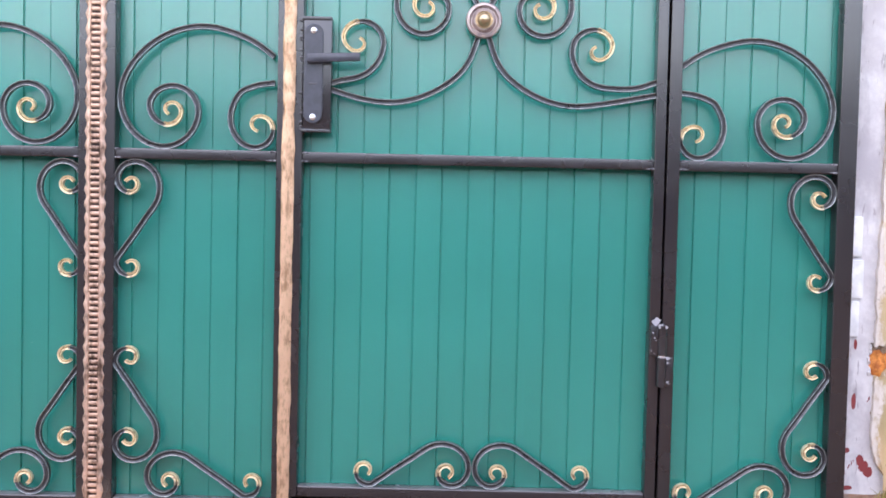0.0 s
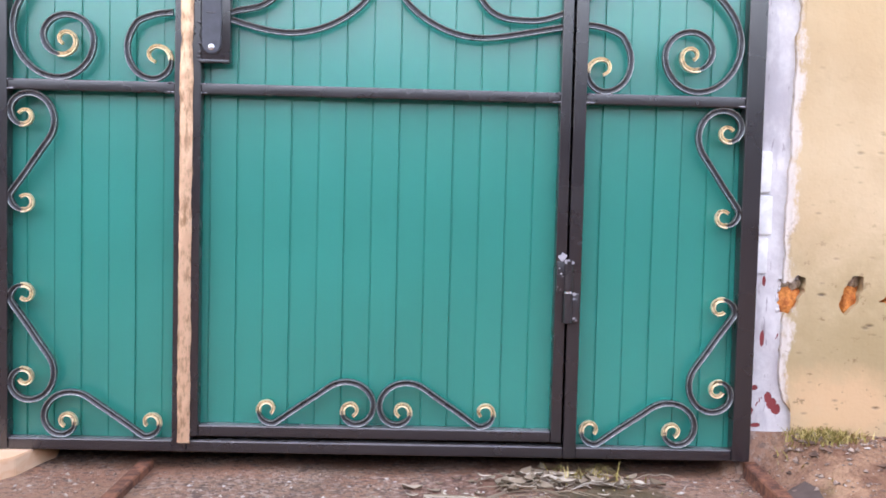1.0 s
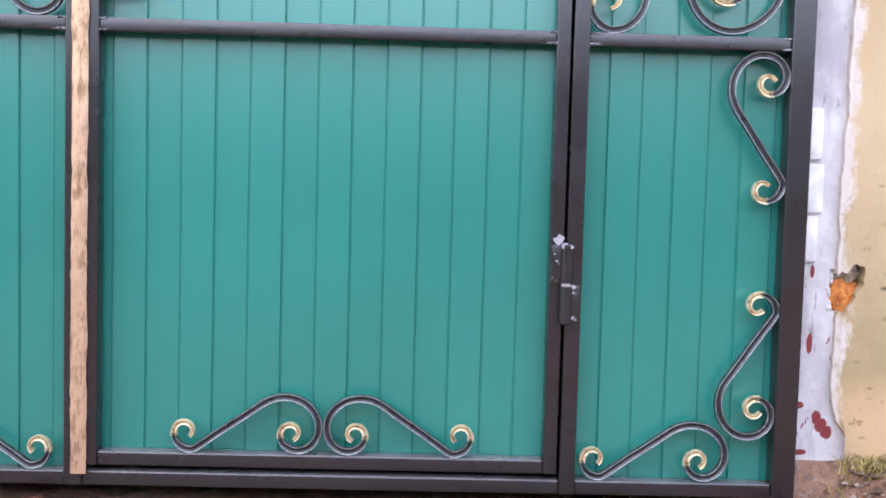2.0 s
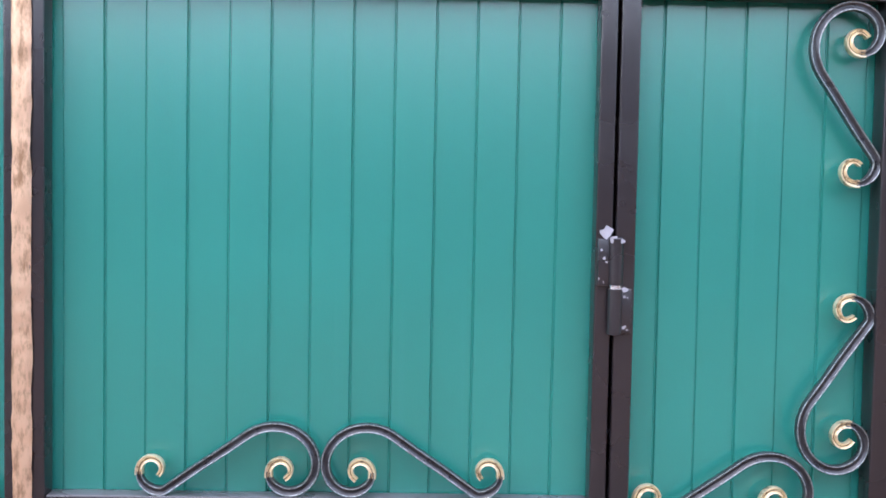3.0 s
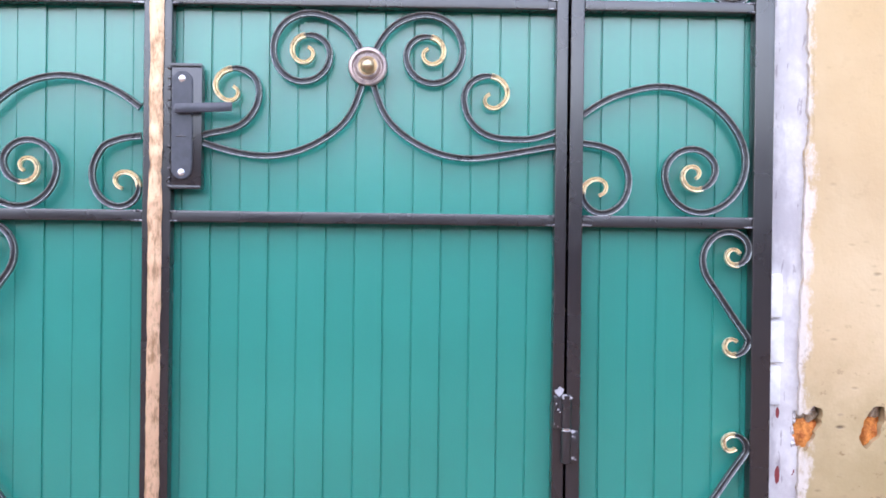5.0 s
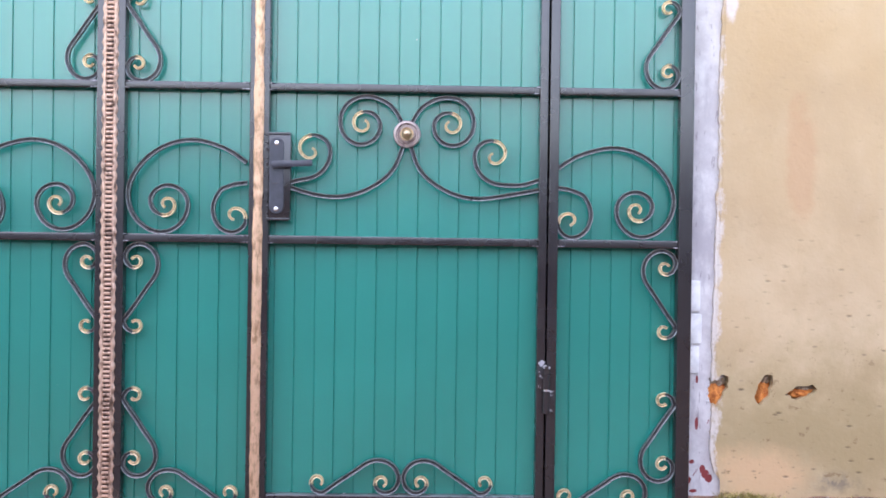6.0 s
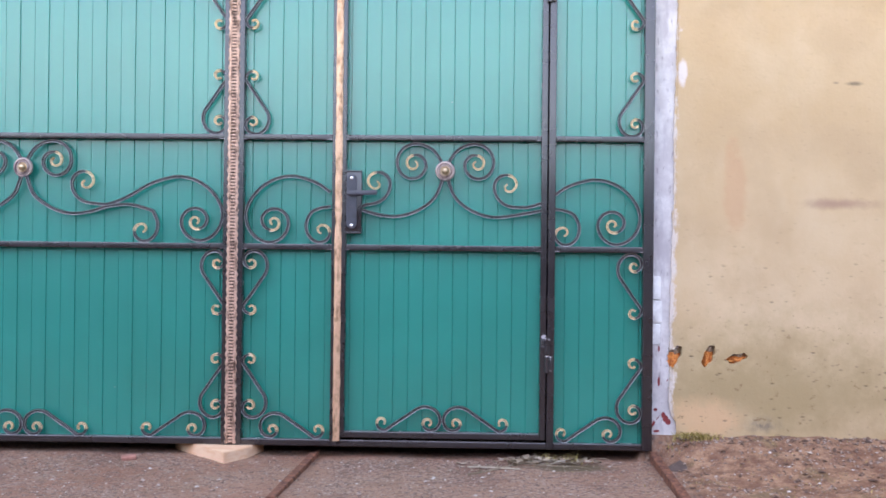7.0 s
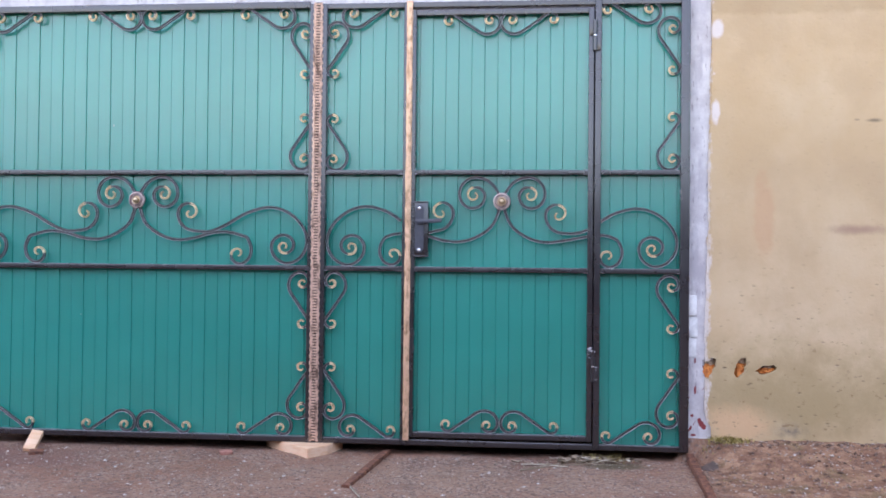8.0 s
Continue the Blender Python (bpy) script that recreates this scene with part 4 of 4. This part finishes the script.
def hinge(z, seed, worn):
    m = Matrix.Translation((0.806, -0.008, z))
    ob = piece("hinge", barrel(0.003, 0.070), wicket, m, "black welded barrel hinge with chipped paint")
    low = sub("lower_barrel", barrel(-0.068, -0.002), ob)
    sub("pin", lathe("pin", [(0.0088, -0.003), (0.0088, 0.004)], SCREW, 16, "z"), ob, "bare steel hinge washer")
    sub("hinge_plate", block("hinge_plate", -0.026, -0.007, -0.002, 0.009, 0.002, 0.068, BLACK, 0.0015), ob)
    sub("hinge_plate", block("hinge_plate", 0.007, 0.024, -0.002, 0.009, -0.066, -0.003, BLACK, 0.0015), ob)
    if worn:
        rnd = random.Random(seed)
        flake(-0.014, -0.004, 0.078, 0.022, 0.020, 1, ob)
        flake(-0.004, -0.0085, 0.068, 0.016, 0.012, 2, ob)
        flake(0.006, -0.0085, 0.066, 0.014, 0.007, 3, ob)
        flake(0.013, -0.006, -0.003, 0.012, 0.008, 4, ob)
        for k in range(10):
            right = k % 2
            x = rnd.uniform(0.011, 0.02) if right else rnd.uniform(-0.024, -0.013)
            flake(x, -0.0028, rnd.uniform(-0.07, -0.01) if right else rnd.uniform(0.0, 0.055), rnd.uniform(0.002, 0.006), rnd.uniform(0.002, 0.005), 10 + k, ob)


hinge(0.466, 5, True)
hinge(1.940, 6, False)


# the decorated strip over the meeting stiles
def ladder_strip(x0, x1, z0, z1):
    """Two wavy raised rails on a flat bar."""
    verts, faces = [], []
    step = 0.005
    rows = int((z1 - z0) / step)
    xs = [0.0, 0.08, 0.24, 0.29, 0.71, 0.76, 0.92, 1.0]
    ys = [0.0, -0.0055, -0.0060, -0.0020, -0.0020, -0.0060, -0.0055, 0.0]
    for j in range(rows + 1):
        z = z0 + step * j
        wave = 0.0021 * math.sin(2 * math.pi * z / 0.032) + 0.0008 * noise.noise((3, z * 60, 0))
        for u, y in zip(xs, ys):
            edge = (wave if u > 0.85 else -wave if u < 0.15 else 0)
            verts.append((x0 + (x1 - x0) * u + edge, y - 0.001 + 0.0006 * noise.noise((u * 9, z * 80, 4)), z))
    n_ = len(xs)
    for j in range(rows):
        for i in range(n_ - 1):
            a = j * n_ + i
            faces.append((a, a + 1, a + n_ + 1, a + n_))
    me = mesh_of("post_strip", verts, faces, LADDER, 60)
    me.materials.append(RECESS)
    me.polygons.foreach_set("material_index", [1 if k % (n_ - 1) == 3 else 0 for k in range(len(me.polygons))])
    return me


strip = piece("post_strip", ladder_strip(-0.478, -0.434, 0.100, 2.112), leaf, None, "embossed bronze strip with a ladder pattern")
rung_mesh = block("rung", -0.0105, 0.0105, -0.0066, -0.0015, -0.0041, 0.0041, LADDER, 0.0016, 1)
z = 0.108
while z < 2.108:
    ob = sub("rung", rung_mesh, strip)
    ob.location = (-0.456, 0, z)
    z += 0.0132

# ---------------------------------------------------------------- loose things in the yard
def prism(name, outline, z0, z1, material, bevel=0.003):
    bm = bmesh.new()
    base = [bm.verts.new((x, y, z0)) for x, y in outline]
    f = bm.faces.new(base)
    up = bmesh.ops.extrude_face_region(bm, geom=[f])
    for v in up["geom"]:
        if isinstance(v, bmesh.types.BMVert):
            v.co.z = z1
    bmesh.ops.recalc_face_normals(bm, faces=bm.faces[:])
    bmesh.ops.bevel(bm, geom=bm.edges[:], offset=bevel, segments=2, affect="EDGES")
    me = bpy.data.meshes.new(name)
    bm.to_mesh(me)
    bm.free()
    me.materials.append(material)
    return me


wedge = piece("wood_block", prism("wood_block", [(-0.72, 0.16), (-0.69, 0.10), (-0.44, -0.175), (-0.375, -0.06), (-0.34, 0.10), (-0.35, 0.16)], GROUND - 0.004, BOTTOM - 0.001, PINE), None)
tagged(wedge, "pale sawn pine block under the gate", "wood block")
scrap = piece("wood_offcut", block("wood_offcut", -0.026, 0.026, -0.013, 0.013, -0.062, 0.062, PINE, 0.003), None, pose(-1.72, -0.15, 0.088, -56, 8, 10))
tagged(scrap, "short pale wood offcut propped against the gate", "wood offcut")
stub = piece("rusty_offcut", block("rusty_offcut", -0.03, 0.03, -0.05, 0.05, -0.008, 0.010, RUST, 0.003), None, pose(-1.655, -0.25, 0.055, 0, 0, 25))
tagged(stub, "small reddish brown scrap on the concrete", "scrap")


chip = piece("brick_chip", block("brick_chip", -0.030, 0.026, -0.020, 0.018, -0.006, 0.011, BRICK_CHIP, 0.005), None, pose(-0.83, -0.10, GROUND + 0.004, 6, -4, 20))
tagged(chip, "small pinkish broken brick chip on the concrete", "brick chip")


def angle_bar(x_a, y_a, x_b, y_b, z, rise):
    """A rusty flat bar lying on the ground."""
    d = Vector((x_b - x_a, y_b - y_a, 0))
    L = d.length
    prof = [(-0.015, -0.022), (0.015, -0.022), (0.016, 0.010), (0.013, 0.013), (-0.013, 0.012), (-0.016, 0.009)]
    verts, faces = [], []
    for k in range(9):
        for u, h in prof:
            verts.append((u + 0.001 * noise.noise((k, u * 90, 0)), L * k / 8, h))
    n_ = len(prof)
    for k in range(8):
        for i in range(n_):
            a, b = k * n_ + i, k * n_ + (i + 1) % n_
            faces.append((a, b, b + n_, a + n_))
    faces += [tuple(range(n_))[::-1], tuple(range(8 * n_, 9 * n_))]
    me = mesh_of("steel_bar", verts, faces, RUST, 30)
    return me, pose(x_a, y_a, z, rise, 0, math.degrees(math.atan2(d.y, d.x)) - 90)


for a in ((-0.143, -0.80, -0.120, 0.04), (1.213, -1.30, 1.236, 0.10)):
    me, m = angle_bar(*a, GROUND + 0.003, 0.9 if a[0] > 0 else 0.0)
    tagged(piece("steel_bar", me, None, m), "rusty flat steel bar lying across the concrete", "steel bar", "bars under the gate")

# A flat dark brown patch that follows the earth.
tar = []
rnd = random.Random(4)
ring = [(1.295 + 0.046 * math.cos(2 * math.pi * k / 18) * rnd.uniform(0.92, 1.08), -0.14 + 0.060 * math.sin(2 * math.pi * k / 18) * rnd.uniform(0.92, 1.08)) for k in range(18)]
verts = [(1.295, -0.14, ground_z(1.295, -0.14) + 0.007)]
for f in (0.55, 0.85, 1.0):
    verts += [(1.295 + (x - 1.295) * f, -0.14 + (y + 0.14) * f, ground_z(1.295 + (x - 1.295) * f, -0.14 + (y + 0.14) * f) + (0.004 if f < 0.6 else 0.003 if f < 0.9 else -0.004)) for x, y in ring]
faces = [(0, 1 + k, 1 + (k + 1) % 18) for k in range(18)]
for b in (0, 18):
    faces += [(1 + b + k, 19 + b + k, 19 + b + (k + 1) % 18, 1 + b + (k + 1) % 18) for k in range(18)]
patch = piece("dark_patch", mesh_of("dark_patch", verts, faces, DARK, 50), None)
tagged(patch, "flat dark brown patch lying on the earth", "tar lump")


def scatter(name, count, where, size, material, seed, label, category, flat=0.6):
    """Loose stones as one mesh; where(rnd) gives a place on the ground or None."""
    rnd = random.Random(seed)
    base = [(1, 0, 0), (-1, 0, 0), (0, 1, 0), (0, -1, 0), (0, 0, 1), (0, 0, -1)]
    tri = [(0, 2, 4), (2, 1, 4), (1, 3, 4), (3, 0, 4), (2, 0, 5), (1, 2, 5), (3, 1, 5), (0, 3, 5)]
    verts, faces = [], []
    for _ in range(count):
        x, y = where(rnd)
        s = size * (0.35 + rnd.random() ** 3 * 1.6)
        k = len(verts)
        a = rnd.uniform(0, 6.28)
        sx, sy, sz = s * rnd.uniform(0.6, 1.2), s * rnd.uniform(0.5, 1.0), s * rnd.uniform(0.5, 0.9) * flat
        zg = ground_z(x, y) + sz * 0.3
        for v in base:
            vx, vy, vz = v[0] * sx + rnd.uniform(-0.2, 0.2) * s, v[1] * sy + rnd.uniform(-0.2, 0.2) * s, v[2] * sz + rnd.uniform(-0.15, 0.15) * s
            verts.append((x + vx * math.cos(a) - vy * math.sin(a), y + vx * math.sin(a) + vy * math.cos(a), zg + vz))
        faces += [tuple(k + i for i in t) for t in tri]
    ob = piece(name, mesh_of(name, verts, faces, material, 20), None)
    return tagged(ob, label, category, kind="stuff")


scatter("grit", 8500, lambda r: (r.uniform(-2.4, 1.3), -1.6 + 1.6 * r.random() ** 0.8), 0.0047, GRIT, 11, "pale grit and small stones scattered on concrete", "grit")
scatter("gravel", 4600, lambda r: (1.24 + 2.0 * r.random(), -1.2 + 1.22 * r.random() ** 0.6), 0.0056, GRIT, 12, "stones and broken mortar on the earth bank", "gravel")
scatter("mortar_rubble", 520, lambda r: (1.30 + 1.4 * r.random() ** 1.2, 0.02 - 0.22 * r.random() ** 1.6), 0.0075, GRIT, 13, "lumps of fallen mortar along the foot of the wall", "rubble", 0.7)

scatter("pale_chips", 900, lambda r: (r.uniform(-2.3, 2.2), -1.5 + 1.49 * r.random() ** 0.8), 0.0062, PALE, 14, "pale mortar chips strewn over the yard", "stone chips", 0.5)
scatter("earth_clods", 620, lambda r: (1.27 + 1.7 * r.random(), 0.02 - 0.75 * r.random() ** 1.7), 0.0100, CLOD, 15, "dark clods of earth along the foot of the wall", "clods", 0.55)


def litter(name, count, cx, cy, sx, sy, size, material, seed, label, category, lift=0.0):
    """Crumpled dry leaves as one mesh."""
    rnd = random.Random(seed)
    verts, faces = [], []
    for _ in range(count):
        x, y = rnd.gauss(cx, sx), min(0.03, rnd.gauss(cy, sy))
        s, a = size * rnd.uniform(0.5, 1.4), rnd.uniform(0, 6.28)
        zg = ground_z(x, y) + 0.002 + lift * rnd.random()
        k = len(verts)
        for u in (-1, -0.4, 0.3, 1):
            w = (1 - u * u * 0.9) * 0.45
            for v in (-1, 0, 1):
                lx, ly = u * s, v * w * s
                lz = abs(v) * 0.25 * s * rnd.uniform(0.2, 1.2) + 0.2 * s * u * u + rnd.uniform(0, 0.1) * s
                verts.append((x + lx * math.cos(a) - ly * math.sin(a), y + lx * math.sin(a) + ly * math.cos(a), zg + lz))
        faces += [(k + i * 3 + j, k + i * 3 + j + 1, k + i * 3 + j + 4, k + i * 3 + j + 3) for i in range(3) for j in range(2)]
    ob = piece(name, mesh_of(name, verts, faces, material, 40), None)
    return tagged(ob, label, category, kind="stuff")


def weeds(name, count, cx, cy, sx, sy, tall, seed, label):
    """Blades of grass and weed as one mesh."""
    rnd = random.Random(seed)
    verts, faces = [], []
    for _ in range(count):
        x, y = rnd.gauss(cx, sx), min(0.03, rnd.gauss(cy, sy))
        h, a, w = tall * rnd.uniform(0.4, 1.2), rnd.uniform(0, 6.28), rnd.uniform(0.0012, 0.003)
        bend = rnd.uniform(0.3, 1.5) * h
        zg = ground_z(x, y) - 0.002
        k = len(verts)
        for t in (0, 0.4, 0.75, 1.0):
            ww = w * (1 - t * 0.85)
            px, py = x + math.cos(a) * bend * t * t, y + math.sin(a) * bend * t * t
            verts += [(px - math.sin(a) * ww, py + math.cos(a) * ww, zg + h * t), (px + math.sin(a) * ww, py - math.cos(a) * ww, zg + h * t)]
        faces += [(k + i * 2, k + i * 2 + 1, k + i * 2 + 3, k + i * 2 + 2) for i in range(3)]
    ob = piece(name, mesh_of(name, verts, faces, GRASS, 60), None)
    return tagged(ob, label, "weeds", kind="stuff")


litter("leaf_litter", 60, 0.78, -0.06, 0.10, 0.035, 0.024, LEAF, 21, "pale dry leaves lying under the wicket", "leaves", 0.012)
litter("leaf_scraps", 40, 0.62, -0.15, 0.12, 0.05, 0.012, LEAF, 22, "dry leaf scraps and husks on the concrete", "leaves")
weeds("weed_tuft", 90, 0.86, -0.02, 0.05, 0.02, 0.035, 31, "small weed tuft growing under the gate")
weeds("grass_tuft", 560, 1.390, 0.005, 0.040, 0.022, 0.020, 32, "short mossy grass at the foot of the wall")
weeds("grass_patch", 260, 1.75, -0.35, 0.40, 0.22, 0.010, 33, "thin trodden grass on the earth bank")


def stalk(points, r):
    path = smooth_path([(p[0], p[1]) for p in points], 0.01)
    verts, faces = [], []
    for i, (x, y) in enumerate(path):
        zg = ground_z(x, y) + 0.006
        for k in range(5):
            a = 2 * math.pi * k / 5
            verts.append((x + r * 0.7 * math.cos(a), y + r * 0.7 * math.cos(a), zg + r * math.sin(a)))
    for i in range(len(path) - 1):
        for k in range(5):
            a, b = i * 5 + k, i * 5 + (k + 1) % 5
            faces.append((a, b, b + 5, a + 5))
    return mesh_of("dry_stalk", verts, faces, LEAF, 60)


for pts in ([(0.50, -0.30), (0.58, -0.24), (0.68, -0.12), (0.80, -0.04)], [(0.50, -0.16), (0.60, -0.18), (0.70, -0.20)], [(-0.135, -0.76), (-0.115, -0.82), (-0.05, -0.98)]):
    tagged(piece("dry_stalk", stalk(pts, 0.004), None), "dry pale plant stalk lying on the concrete", "plant stalk", "stalks on the concrete")


def stems(count, seed):
    """Thin dry stems that lie tangled on the ground, as one mesh."""
    rnd = random.Random(seed)
    verts, faces = [], []
    for _ in range(count):
        x, y, a = rnd.gauss(0.74, 0.09), min(-0.01, rnd.gauss(-0.09, 0.05)), rnd.uniform(-0.6, 0.9)
        bend, length, rad = rnd.uniform(-2.5, 2.5), rnd.uniform(0.05, 0.16), rnd.uniform(0.0008, 0.0018)
        base = len(verts)
        n_ = 7
        for i in range(n_):
            zg = ground_z(x, y) + 0.004 + 0.012 * math.sin(3.14 * i / (n_ - 1)) * rnd.uniform(0.4, 1.0)
            for k in range(3):
                b = 2.09 * k
                verts.append((x - math.sin(a) * rad * math.cos(b), y + math.cos(a) * rad * math.cos(b), zg + rad * math.sin(b)))
            a += bend * length / n_ * 2
            x, y = x + math.cos(a) * length / n_, min(-0.005, y + math.sin(a) * length / n_)
        for i in range(n_ - 1):
            for k in range(3):
                p, q = base + i * 3 + k, base + i * 3 + (k + 1) % 3
                faces.append((p, q, q + 3, p + 3))
    ob = piece("dry_stems", mesh_of("dry_stems", verts, faces, LEAF, 60), None)
    return tagged(ob, "tangle of thin dry plant stems on the concrete", "dry stems", kind="stuff")


stems(26, 41)
